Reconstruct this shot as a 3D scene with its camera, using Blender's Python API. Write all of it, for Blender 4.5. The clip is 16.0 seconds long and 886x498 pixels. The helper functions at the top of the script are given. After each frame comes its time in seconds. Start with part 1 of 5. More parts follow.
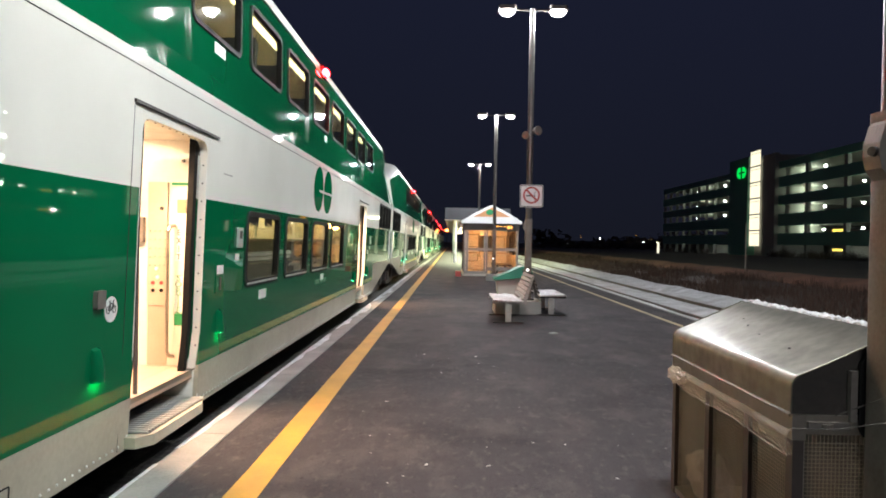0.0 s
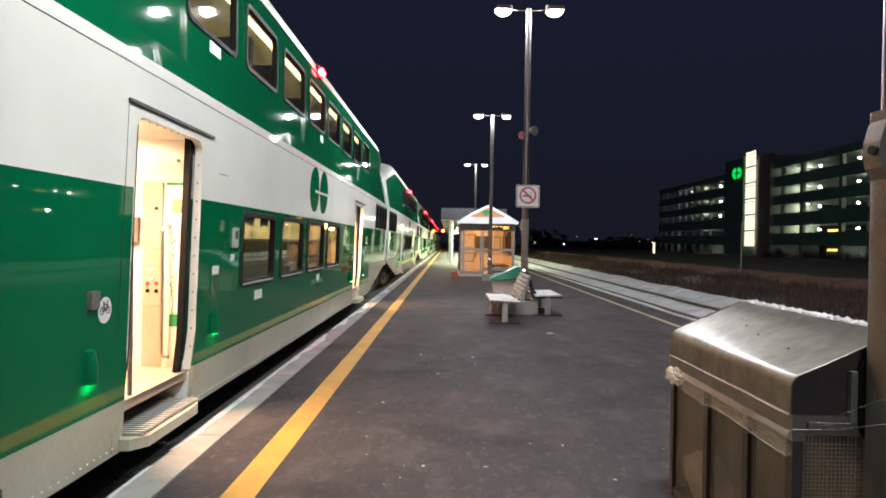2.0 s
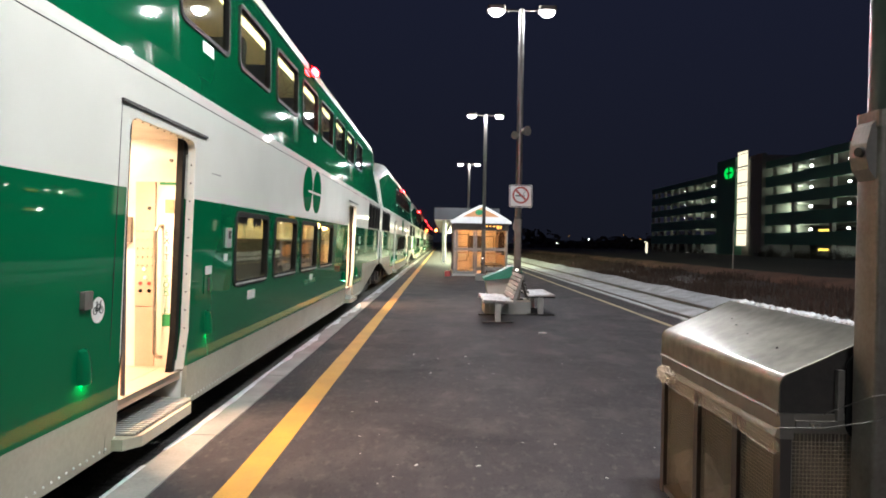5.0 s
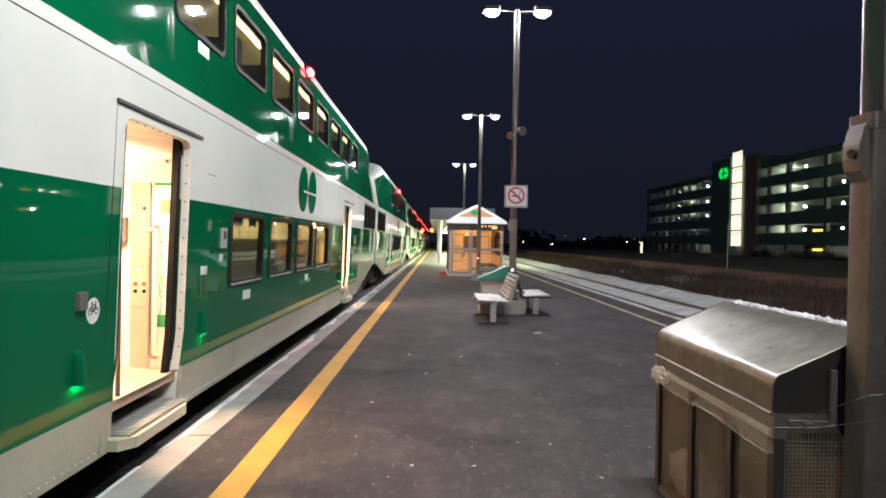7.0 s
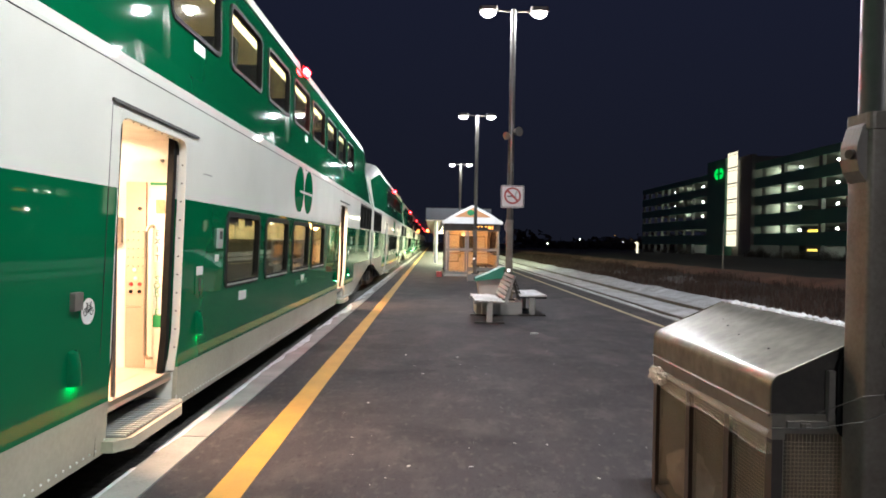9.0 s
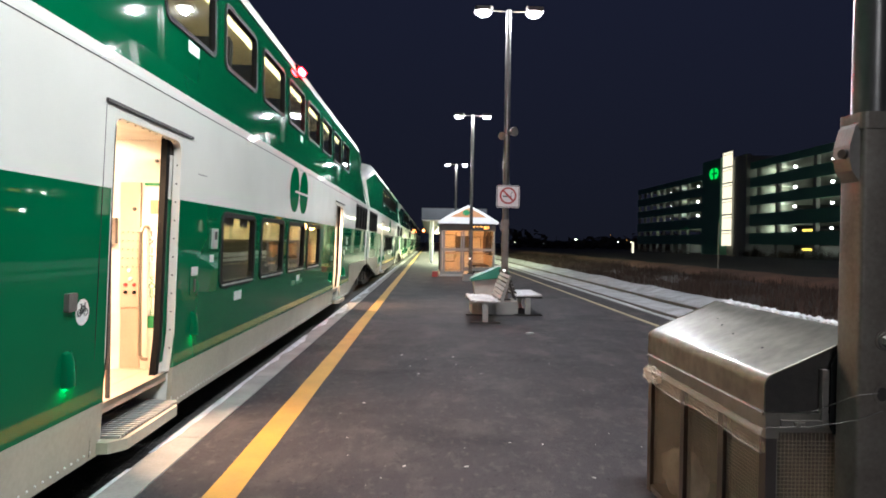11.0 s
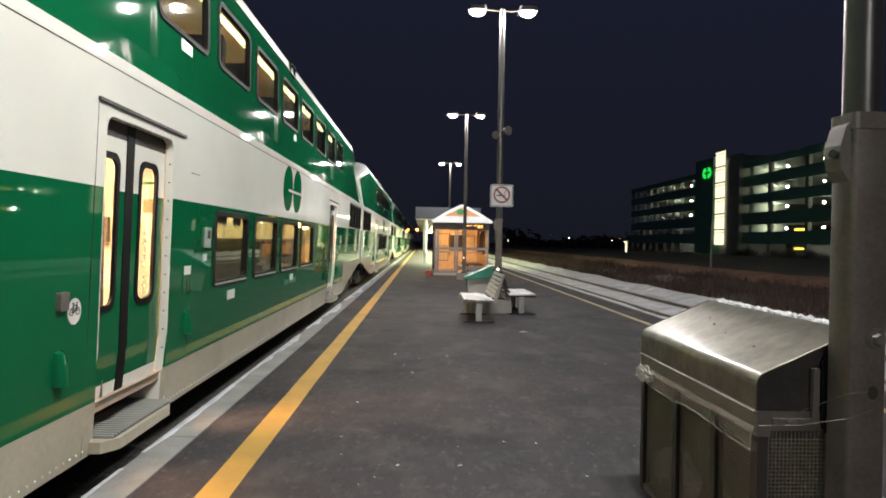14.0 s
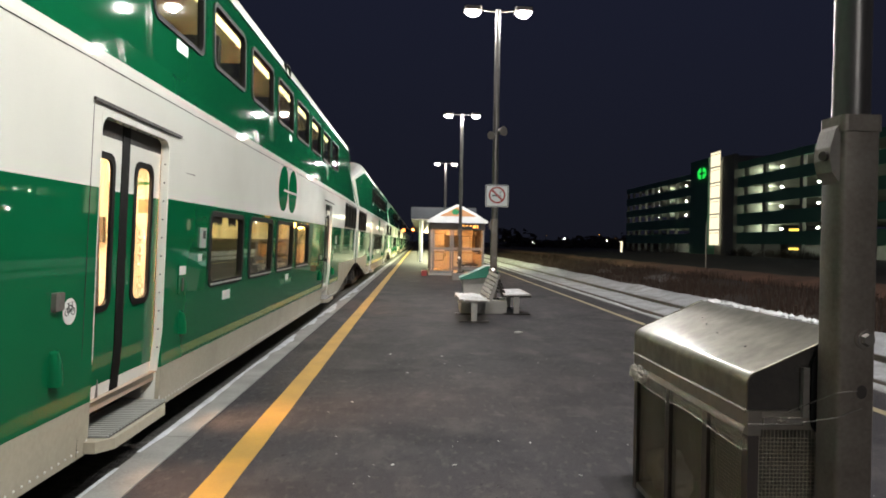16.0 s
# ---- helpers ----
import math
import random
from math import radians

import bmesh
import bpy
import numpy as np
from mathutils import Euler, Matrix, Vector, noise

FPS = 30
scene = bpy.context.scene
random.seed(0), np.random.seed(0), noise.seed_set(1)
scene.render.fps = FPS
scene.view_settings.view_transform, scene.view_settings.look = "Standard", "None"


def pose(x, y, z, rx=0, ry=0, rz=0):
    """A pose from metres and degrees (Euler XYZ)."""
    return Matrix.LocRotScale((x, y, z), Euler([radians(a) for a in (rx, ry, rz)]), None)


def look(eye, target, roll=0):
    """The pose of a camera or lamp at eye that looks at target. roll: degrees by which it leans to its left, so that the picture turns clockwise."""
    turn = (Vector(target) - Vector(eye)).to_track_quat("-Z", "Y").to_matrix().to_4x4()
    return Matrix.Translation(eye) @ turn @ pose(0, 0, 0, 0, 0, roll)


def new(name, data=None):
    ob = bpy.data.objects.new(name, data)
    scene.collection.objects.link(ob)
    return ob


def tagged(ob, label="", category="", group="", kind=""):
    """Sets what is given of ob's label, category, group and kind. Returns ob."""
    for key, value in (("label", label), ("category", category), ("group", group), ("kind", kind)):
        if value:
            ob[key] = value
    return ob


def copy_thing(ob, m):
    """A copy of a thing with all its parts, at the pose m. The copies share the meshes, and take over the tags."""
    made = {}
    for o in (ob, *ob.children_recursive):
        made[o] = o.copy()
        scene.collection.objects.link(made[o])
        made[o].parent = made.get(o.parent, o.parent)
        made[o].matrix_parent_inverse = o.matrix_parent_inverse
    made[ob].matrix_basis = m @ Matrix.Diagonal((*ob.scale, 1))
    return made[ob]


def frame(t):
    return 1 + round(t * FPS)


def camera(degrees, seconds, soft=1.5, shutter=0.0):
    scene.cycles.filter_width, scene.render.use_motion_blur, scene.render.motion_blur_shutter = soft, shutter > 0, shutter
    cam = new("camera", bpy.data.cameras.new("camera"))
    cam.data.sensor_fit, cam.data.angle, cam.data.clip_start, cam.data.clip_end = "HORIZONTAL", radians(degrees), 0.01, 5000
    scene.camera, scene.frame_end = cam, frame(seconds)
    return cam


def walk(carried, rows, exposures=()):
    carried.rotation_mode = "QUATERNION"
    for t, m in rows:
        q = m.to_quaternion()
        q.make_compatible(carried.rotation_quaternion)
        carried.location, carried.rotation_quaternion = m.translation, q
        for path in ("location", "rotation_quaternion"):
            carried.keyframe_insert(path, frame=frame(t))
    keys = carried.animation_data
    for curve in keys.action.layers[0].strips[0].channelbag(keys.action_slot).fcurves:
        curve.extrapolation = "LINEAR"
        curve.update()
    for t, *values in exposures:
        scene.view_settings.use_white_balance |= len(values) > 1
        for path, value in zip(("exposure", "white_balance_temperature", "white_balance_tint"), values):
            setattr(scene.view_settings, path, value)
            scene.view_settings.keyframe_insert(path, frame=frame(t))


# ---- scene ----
# ---------- camera ----------
cam = camera(65.45, 16.0, soft=1.8)
# seconds, x, y, z, tilt, turn, lean
PATH = [
    (0, 0.0000, 0.0000, 1.5500, 89.390, 0.732, 0.995),
    (0.5, -0.0005, 0.0135, 1.5491, 89.393, 0.641, 0.985),
    (1, -0.0018, 0.0218, 1.5494, 89.396, 0.570, 0.974),
    (1.5, -0.0037, 0.0261, 1.5490, 89.402, 0.496, 0.968),
    (2, -0.0054, 0.0261, 1.5480, 89.422, 0.408, 0.964),
    (2.5, -0.0050, 0.0220, 1.5477, 89.440, 0.311, 0.961),
    (3, -0.0039, 0.0169, 1.5492, 89.435, 0.211, 0.976),
    (3.5, -0.0040, 0.0125, 1.5512, 89.424, 0.113, 0.988),
    (4, -0.0041, 0.0090, 1.5506, 89.413, 0.020, 0.978),
    (6.5, -0.0017, -0.0039, 1.5549, 89.385, -0.431, 0.989),
    (7, -0.0039, -0.0053, 1.5554, 89.403, -0.535, 0.981),
    (7.5, -0.0053, -0.0035, 1.5547, 89.407, -0.630, 0.991),
    (8, -0.0066, 0.0005, 1.5542, 89.402, -0.715, 1.000),
    (8.5, -0.0079, 0.0047, 1.5547, 89.402, -0.794, 1.002),
    (9, -0.0108, 0.0057, 1.5551, 89.432, -0.867, 1.010),
    (11.5, -0.0053, 0.0023, 1.5564, 89.437, -1.302, 0.909),
    (12, -0.0073, -0.0002, 1.5572, 89.399, -1.393, 0.924),
    (12.5, -0.0084, 0.0004, 1.5568, 89.372, -1.481, 0.914),
    (13, -0.0077, 0.0017, 1.5565, 89.371, -1.570, 0.909),
    (13.5, -0.0059, 0.0018, 1.5565, 89.375, -1.653, 0.926),
    (14, -0.0043, 0.0012, 1.5566, 89.362, -1.726, 0.941),
    (14.5, -0.0028, -0.0019, 1.5570, 89.351, -1.804, 0.937),
    (15, -0.0011, -0.0085, 1.5581, 89.354, -1.892, 0.931),
    (15.5, 0.0002, -0.0154, 1.5590, 89.361, -1.987, 0.948),
    (16, 0.0013, -0.0209, 1.5598, 89.370, -2.086, 0.985),
]
walk(cam, [(t, pose(x, y, z, tilt, 0, turn) @ pose(0, 0, 0, 0, 0, lean)) for t, x, y, z, tilt, turn, lean in PATH],
     exposures=[(0, 0.0, 6120, 10), (9, 0.0, 6060, 10), (11.5, 0.0, 5900, 10), (12.8, 0.0, 6540, 10), (16, 0.0, 6560, 10)])

# ---------- world: clear night sky with town glow ----------
world = bpy.data.worlds.new("night_sky")
scene.world = world
world.use_nodes = True
wn, wl = world.node_tree.nodes, world.node_tree.links
bg = wn["Background"]
wc = wn.new("ShaderNodeTexCoord")
wsep = wn.new("ShaderNodeSeparateXYZ")
wramp = wn.new("ShaderNodeValToRGB")
wl.new(wc.outputs["Generated"], wsep.inputs[0])
wl.new(wsep.outputs["Z"], wramp.inputs["Fac"])
wl.new(wramp.outputs["Color"], bg.inputs["Color"])
wramp.color_ramp.elements[0].color = (0.0068, 0.0075, 0.0125, 1)
wramp.color_ramp.elements[1].color = (0.0085, 0.010, 0.022, 1)
wramp.color_ramp.elements[1].position = 0.45
bg.inputs["Strength"].default_value = 1.25


# ---------- lamps ----------
def lamp(name, kind, m, power, colour, size=0.3, spread=None):
    data = bpy.data.lights.new(name, kind)
    data.energy, data.color = power, colour
    if kind == "AREA":
        data.shape, data.size = "DISK", size
        if spread:
            data.spread = radians(spread)
    else:
        data.shadow_soft_size = size
    ob = new(name, data)
    ob.matrix_world = m
    return ob


LED = (1.0, 0.985, 0.945)
WARM = (1.0, 0.66, 0.36)
POSTS = [(1.735, 2.70), (1.715, 15.5), (1.73, 28.3), (1.77, 46.0), (1.75, -10.0), (1.75, -22.8)]
POST_TOP = 6.79
for (px_, py_), power in zip(POSTS, (1150, 900, 900, 900, 580, 580)):
    for side in (-1, 1):
        lamp("platform_light", "POINT", pose(px_ + 0.57 * side, py_, POST_TOP - 0.135), power, LED, 0.075)


# area lamps added inside the vestibules to strengthen the warm spill through the doorways
for door_y in (5.27, 16.4):
    lamp("threshold_light", "AREA", look((-2.72, door_y, 2.30), (-1.30, door_y - 0.1, 0.0)), 96, (1.0, 0.58, 0.31), 0.4, 130)


# ---------- materials ----------
def mat(name, c1, c2=None, scale=4.0, rough=0.5, metal=0.0, bump=0.0, bscale=60.0, rvar=0.0, fine=0.25, coat=0.0, spec=0.5):
    """Base colour that wanders between c1 and c2 at two scales, with fine relief."""
    m = bpy.data.materials.new(name)
    m.use_nodes = True
    n, l = m.node_tree.nodes, m.node_tree.links
    b = n["Principled BSDF"]
    c2 = c2 or tuple(0.8 * v for v in c1)
    co = n.new("ShaderNodeTexCoord")
    big, small = n.new("ShaderNodeTexNoise"), n.new("ShaderNodeTexNoise")
    big.inputs["Scale"].default_value, big.inputs["Detail"].default_value = scale, 6
    small.inputs["Scale"].default_value, small.inputs["Detail"].default_value = bscale, 4
    l.new(co.outputs["Object"], big.inputs["Vector"])
    l.new(co.outputs["Object"], small.inputs["Vector"])
    add = n.new("ShaderNodeMix")
    add.inputs["Factor"].default_value = fine
    l.new(big.outputs["Fac"], add.inputs["A"])
    l.new(small.outputs["Fac"], add.inputs["B"])
    ramp = n.new("ShaderNodeValToRGB")
    ramp.color_ramp.elements[0].position, ramp.color_ramp.elements[1].position = 0.34, 0.66
    ramp.color_ramp.elements[0].color, ramp.color_ramp.elements[1].color = (*c1, 1), (*c2, 1)
    l.new(add.outputs["Result"], ramp.inputs["Fac"])
    l.new(ramp.outputs["Color"], b.inputs["Base Color"])
    b.inputs["Metallic"].default_value = metal
    b.inputs["Specular IOR Level"].default_value = spec
    b.inputs["Coat Weight"].default_value = coat
    b.inputs["Coat Roughness"].default_value = 0.02
    mr = n.new("ShaderNodeMapRange")
    mr.inputs["To Min"].default_value, mr.inputs["To Max"].default_value = max(rough - rvar, 0.02), min(rough + rvar, 1)
    l.new(add.outputs["Result"], mr.inputs["Value"])
    l.new(mr.outputs["Result"], b.inputs["Roughness"])
    if bump:
        bp = n.new("ShaderNodeBump")
        bp.inputs["Strength"].default_value, bp.inputs["Distance"].default_value = bump, 0.01
        l.new(small.outputs["Fac"], bp.inputs["Height"])
        l.new(bp.outputs["Normal"], b.inputs["Normal"])
    return m


def glow(name, colour, strength):
    m = bpy.data.materials.new(name)
    m.use_nodes = True
    n, l = m.node_tree.nodes, m.node_tree.links
    e = n.new("ShaderNodeEmission")
    e.inputs["Color"].default_value, e.inputs["Strength"].default_value = (*colour, 1), strength
    l.new(e.outputs[0], n["Material Output"].inputs["Surface"])
    return m


def glass(name, tint, rough=0.0):
    """Thin tinted pane: clear with a mirror sheen by Fresnel."""
    m = bpy.data.materials.new(name)
    m.use_nodes = True
    n, l = m.node_tree.nodes, m.node_tree.links
    tr, gl, mx, fr = (n.new("ShaderNode" + k) for k in ("BsdfTransparent", "BsdfGlossy", "MixShader", "LayerWeight"))
    tr.inputs["Color"].default_value = (*tint, 1)
    gl.inputs["Roughness"].default_value = rough + 0.02
    fr.inputs["Blend"].default_value = 0.5
    pw, sc = n.new("ShaderNodeMath"), n.new("ShaderNodeMath")
    pw.operation, sc.operation = "POWER", "MULTIPLY_ADD"
    pw.inputs[1].default_value, sc.inputs[1].default_value, sc.inputs[2].default_value = 4.0, 0.9, 0.04
    l.new(fr.outputs["Facing"], pw.inputs[0])
    l.new(pw.outputs[0], sc.inputs[0])
    l.new(sc.outputs[0], mx.inputs["Fac"])
    l.new(tr.outputs[0], mx.inputs[1])
    l.new(gl.outputs[0], mx.inputs[2])
    l.new(mx.outputs[0], n["Material Output"].inputs["Surface"])
    return m


def film(name="plastic_film", body=0.34):
    """Clear crumpled plastic film: mostly see-through, milky, with a wet-looking shine."""
    m = mat(name, (0.72, 0.68, 0.62), (0.60, 0.56, 0.50), 12, 0.16, 0, 0.6, 26, 0.08, 0.3)
    n, l = m.node_tree.nodes, m.node_tree.links
    tr, mx = n.new("ShaderNodeBsdfTransparent"), n.new("ShaderNodeMixShader")
    mx.inputs["Fac"].default_value = body
    l.new(tr.outputs[0], mx.inputs[1])
    l.new(n["Principled BSDF"].outputs[0], mx.inputs[2])
    l.new(mx.outputs[0], n["Material Output"].inputs["Surface"])
    return m


def asphalt():
    """Old platform asphalt: fine stone, broad worn patches, dusty salt smears and dark damp spots."""
    m = mat("asphalt", (0.036, 0.0335, 0.038), (0.054, 0.0495, 0.054), 0.55, 0.8, 0, 0.55, 95, 0.12, 0.35, spec=0.12)
    n, l = m.node_tree.nodes, m.node_tree.links
    b = n["Principled BSDF"]
    co = n.new("ShaderNodeTexCoord")
    src = b.inputs["Base Color"].links[0].from_socket
    for scale, stretch, lo, hi, colour in ((1.5, (1.2, 0.55, 1), 0.50, 0.76, (0.090, 0.080, 0.078)), (6.0, (1.2, 0.6, 1), 0.57, 0.74, (0.086, 0.078, 0.076)), (0.8, (1, 1, 1), 0.50, 0.68, (0.025, 0.0245, 0.028)), (16, (1.0, 0.45, 1), 0.56, 0.70, (0.080, 0.072, 0.069)), (26, (1, 0.8, 1), 0.60, 0.68, (0.020, 0.018, 0.019)), (55, (1, 1, 1), 0.66, 0.72, (0.125, 0.115, 0.11))):
        mp, nz, rp, mx = (n.new("ShaderNode" + k) for k in ("Mapping", "TexNoise", "ValToRGB", "MixRGB"))
        mp.inputs["Scale"].default_value, mp.inputs["Location"].default_value = stretch, (scale, 2 * scale, 0)
        nz.inputs["Scale"].default_value, nz.inputs["Detail"].default_value, nz.inputs["Roughness"].default_value = scale, 7, 0.62
        rp.color_ramp.elements[0].position, rp.color_ramp.elements[1].position = lo, hi
        l.new(co.outputs["Object"], mp.inputs["Vector"])
        l.new(mp.outputs[0], nz.inputs["Vector"])
        l.new(nz.outputs["Fac"], rp.inputs["Fac"])
        l.new(rp.outputs["Color"], mx.inputs["Fac"])
        l.new(src, mx.inputs["Color1"])
        mx.inputs["Color2"].default_value = (*colour, 1)
        src = mx.outputs["Color"]
    l.new(src, b.inputs["Base Color"])
    return m


M = {}
M["asphalt"] = asphalt()
M["concrete"] = mat("concrete", (0.30, 0.29, 0.27), (0.42, 0.40, 0.37), 1.5, 0.85, 0, 0.4, 60, 0.05)
M["edge_strip"] = mat("edge_strip", (0.17, 0.168, 0.165), (0.30, 0.295, 0.285), 2.2, 0.75, 0, 0.3, 45, 0.1)
M["yellow_paint"] = mat("yellow_paint", (0.47, 0.262, 0.026), (0.33, 0.195, 0.040), 3.0, 0.6, 0, 0.3, 80, 0.1, 0.4)
M["snow"] = mat("snow", (0.62, 0.63, 0.66), (0.27, 0.265, 0.26), 1.6, 0.8, 0, 0.9, 22, 0.1, 0.45)
M["old_snow"] = mat("old_snow", (0.26, 0.24, 0.23), (0.06, 0.05, 0.045), 3.5, 0.85, 0, 0.8, 16, 0.1, 0.5)
M["ice"] = mat("ice", (0.62, 0.65, 0.70), (0.34, 0.36, 0.40), 3.0, 0.45, 0, 0.5, 30, 0.1)
M["ballast"] = mat("ballast", (0.035, 0.033, 0.03), (0.10, 0.095, 0.09), 14, 0.95, 0, 1.0, 40)
M["soil"] = mat("soil", (0.034, 0.024, 0.019), (0.062, 0.042, 0.031), 0.25, 0.95, 0, 0.8, 8)
M["path"] = mat("path", (0.20, 0.098, 0.062), (0.09, 0.05, 0.035), 0.5, 0.95, 0, 0.5, 12)
M["white_paint"] = mat("white_paint", (0.76, 0.76, 0.70), (0.68, 0.68, 0.62), 0.8, 0.4, 0, 0.015, 2.2, 0.05, 0.2, 0.4, 0.0)
M["green_paint"] = mat("green_paint", (0.004, 0.125, 0.048), (0.003, 0.105, 0.040), 0.7, 0.4, 0, 0.30, 3.2, 0.05, 0.2, 0.7, 0.0)
M["green_paint"].node_tree.nodes["Principled BSDF"].inputs["Coat Roughness"].default_value = 0.026
M["emblem_green"] = mat("emblem_green", (0.004, 0.125, 0.048), (0.003, 0.105, 0.040), 0.7, 0.5, 0, 0.02, 9, 0.05, 0.2, 0.08, 0.0)
M["skirt_paint"] = mat("skirt_paint", (0.45, 0.415, 0.325), (0.36, 0.33, 0.255), 1.6, 0.55, 0, 0.05, 30, 0.1, 0.4, 0.25, 0.2)
M["wire"] = mat("wire", (0.46, 0.42, 0.35), (0.34, 0.31, 0.26), 6, 0.5, 0.5)
M["yellow_faded"] = mat("yellow_faded", (0.40, 0.33, 0.18), (0.24, 0.205, 0.13), 1.2, 0.7, 0, 0.3, 40, 0.1, 0.4)
M["roof_grey"] = mat("roof_grey", (0.45, 0.45, 0.43), (0.35, 0.35, 0.34), 1.0, 0.4, 0.2, 0.05, 20, 0.1)
M["black_rubber"] = mat("black_rubber", (0.006, 0.006, 0.006), (0.010, 0.010, 0.010), 10, 0.6, 0, 0.1, 60, spec=0.06)
M["dark_steel"] = mat("dark_steel", (0.03, 0.028, 0.026), (0.06, 0.05, 0.045), 6, 0.6, 0.4, 0.4, 40, 0.15)
M["steel"] = mat("steel", (0.46, 0.43, 0.37), (0.33, 0.305, 0.26), 3, 0.33, 1.0, 0.04, 18, 0.1)
M["pale_metal"] = mat("pale_metal", (0.48, 0.49, 0.47), (0.40, 0.41, 0.39), 5, 0.4, 0.3, 0.1, 50, 0.1)
M["post_steel"] = mat("post_steel", (0.19, 0.168, 0.145), (0.115, 0.092, 0.075), 3.5, 0.5, 0.35, 0.08, 60, 0.12, 0.35)
M["mast_steel"] = mat("mast_steel", (0.085, 0.080, 0.078), (0.060, 0.056, 0.054), 4, 0.34, 0.5, 0.06, 40, 0.08)
M["galvanised"] = mat("galvanised", (0.23, 0.21, 0.19), (0.16, 0.145, 0.13), 5, 0.5, 0.6, 0.2, 50, 0.1)
M["interior_wall"] = mat("interior_wall", (0.78, 0.73, 0.65), (0.66, 0.60, 0.52), 3, 0.35, 0, 0.05, 6, 0.1, 0.3, 0.6)
M["interior_panel"] = mat("interior_panel", (0.55, 0.42, 0.33), (0.48, 0.36, 0.28), 3, 0.35, 0.3, 0.05, 40)
M["seat_cloth"] = mat("seat_cloth", (0.020, 0.024, 0.026), (0.036, 0.040, 0.040), 8, 0.8, 0, 0.2, 80)
M["train_glass"] = glass("train_glass", (0.80, 0.82, 0.70))
M["clear_glass"] = glass("clear_glass", (0.90, 0.90, 0.86))
M["led"] = glow("led", LED, 18)
M["cove_light"] = glow("cove_light", (1.0, 0.84, 0.50), 10.5)
M["deck_light"] = glow("deck_light", (1.0, 0.84, 0.48), 22.0)
M["vestibule_light"] = glow("vestibule_light", (1.0, 0.74, 0.45), 24)
M["shelter_light"] = glow("shelter_light", (1.0, 0.44, 0.13), 25)
M["gable_glow"] = glow("gable_glow", (1.0, 0.52, 0.26), 0.75)
M["red_lens"] = glow("red_lens", (1.0, 0.0007, 0.0010), 1300)
M["green_lens"] = glow("green_lens", (0.06, 1.0, 0.32), 230)
M["orange_lens"] = glow("orange_lens", (1.0, 0.22, 0.05), 25)
M["amber_led"] = glow("amber_led", (1.0, 0.42, 0.08), 3)
M["sign_green"] = glow("sign_green", (0.02, 0.9, 0.10), 0.9)
M["tower_light"] = glow("tower_light", (1.0, 0.90, 0.62), 1.3)
M["sodium_tube"] = glow("sodium_tube", (1.0, 0.72, 0.10), 2.2)
M["garage_light"] = glow("garage_light", (0.95, 1.0, 0.85), 30)
M["sign_white"] = mat("sign_white", (0.68, 0.68, 0.68), (0.6, 0.6, 0.6), 5, 0.45)
M["roof_snow"] = mat("roof_snow", (0.80, 0.80, 0.80), (0.66, 0.66, 0.67), 2.5, 0.7, 0, 0.3, 14, 0.1)
M["sign_red"] = mat("sign_red", (0.38, 0.05, 0.045), (0.30, 0.04, 0.035), 5, 0.45)
M["sign_black"] = mat("sign_black", (0.015, 0.015, 0.015), (0.02, 0.02, 0.02), 5, 0.45)
M["sticker_white"] = mat("sticker_white", (0.74, 0.75, 0.73), (0.68, 0.69, 0.67), 9, 0.4)
M["sticker_green"] = mat("sticker_green", (0.02, 0.25, 0.08), (0.02, 0.2, 0.07), 9, 0.4)
M["faint_stencil"] = mat("faint_stencil", (0.035, 0.16, 0.085), (0.02, 0.135, 0.065), 14, 0.45)
M["bench_metal"] = mat("bench_metal", (0.42, 0.40, 0.37), (0.34, 0.32, 0.30), 6, 0.55, 0.2, 0.2, 60)
M["brown_frame"] = mat("brown_frame", (0.05, 0.04, 0.035), (0.07, 0.055, 0.05), 4, 0.5, 0.2)
M["grey_frame"] = mat("grey_frame", (0.26, 0.25, 0.24), (0.20, 0.19, 0.18), 4, 0.5, 0.3)
M["canopy_panel"] = mat("canopy_panel", (0.045, 0.050, 0.060), (0.032, 0.036, 0.044), 1, 0.5)
M["salt_lid"] = mat("salt_lid", (0.03, 0.20, 0.13), (0.02, 0.15, 0.10), 4, 0.5)
M["garage_panel"] = mat("garage_panel", (0.08, 0.22, 0.155), (0.10, 0.26, 0.18), 0.15, 0.6, 0, 0.1, 3)
M["garage_concrete"] = mat("garage_concrete", (0.20, 0.20, 0.18), (0.15, 0.15, 0.135), 0.2, 0.8, 0, 0.1, 3)
M["trim_dark"] = mat("trim_dark", (0.022, 0.022, 0.022), (0.03, 0.03, 0.03), 5, 0.6, 0.0, spec=0.08)
M["hood_steel"] = mat("hood_steel", (0.225, 0.21, 0.168), (0.14, 0.131, 0.104), 4.5, 0.52, 1.0, 0.12, 16, 0.12, 0.5, 0.85)
M["hood_steel"].node_tree.nodes["Principled BSDF"].inputs["Coat Roughness"].default_value = 0.13
M["litter"] = mat("litter", (0.4, 0.4, 0.38), (0.3, 0.3, 0.28), 9, 0.6)
M["grass"] = mat("grass", (0.045, 0.028, 0.021), (0.078, 0.047, 0.033), 0.5, 0.95, 0, 0, 8)
M["marker_glow"] = glow("marker_glow", (1.0, 0.97, 0.9), 3)
M["rail"] = mat("rail", (0.10, 0.085, 0.07), (0.16, 0.13, 0.11), 4, 0.5, 0.7)
M["plastic_bag"] = film()
M["bunched_film"] = film("bunched_film", 0.5)
M["thin_film"] = film("thin_film", 0.15)
M["rubbish"] = mat("rubbish", (0.42, 0.36, 0.31), (0.16, 0.13, 0.11), 9, 0.7)


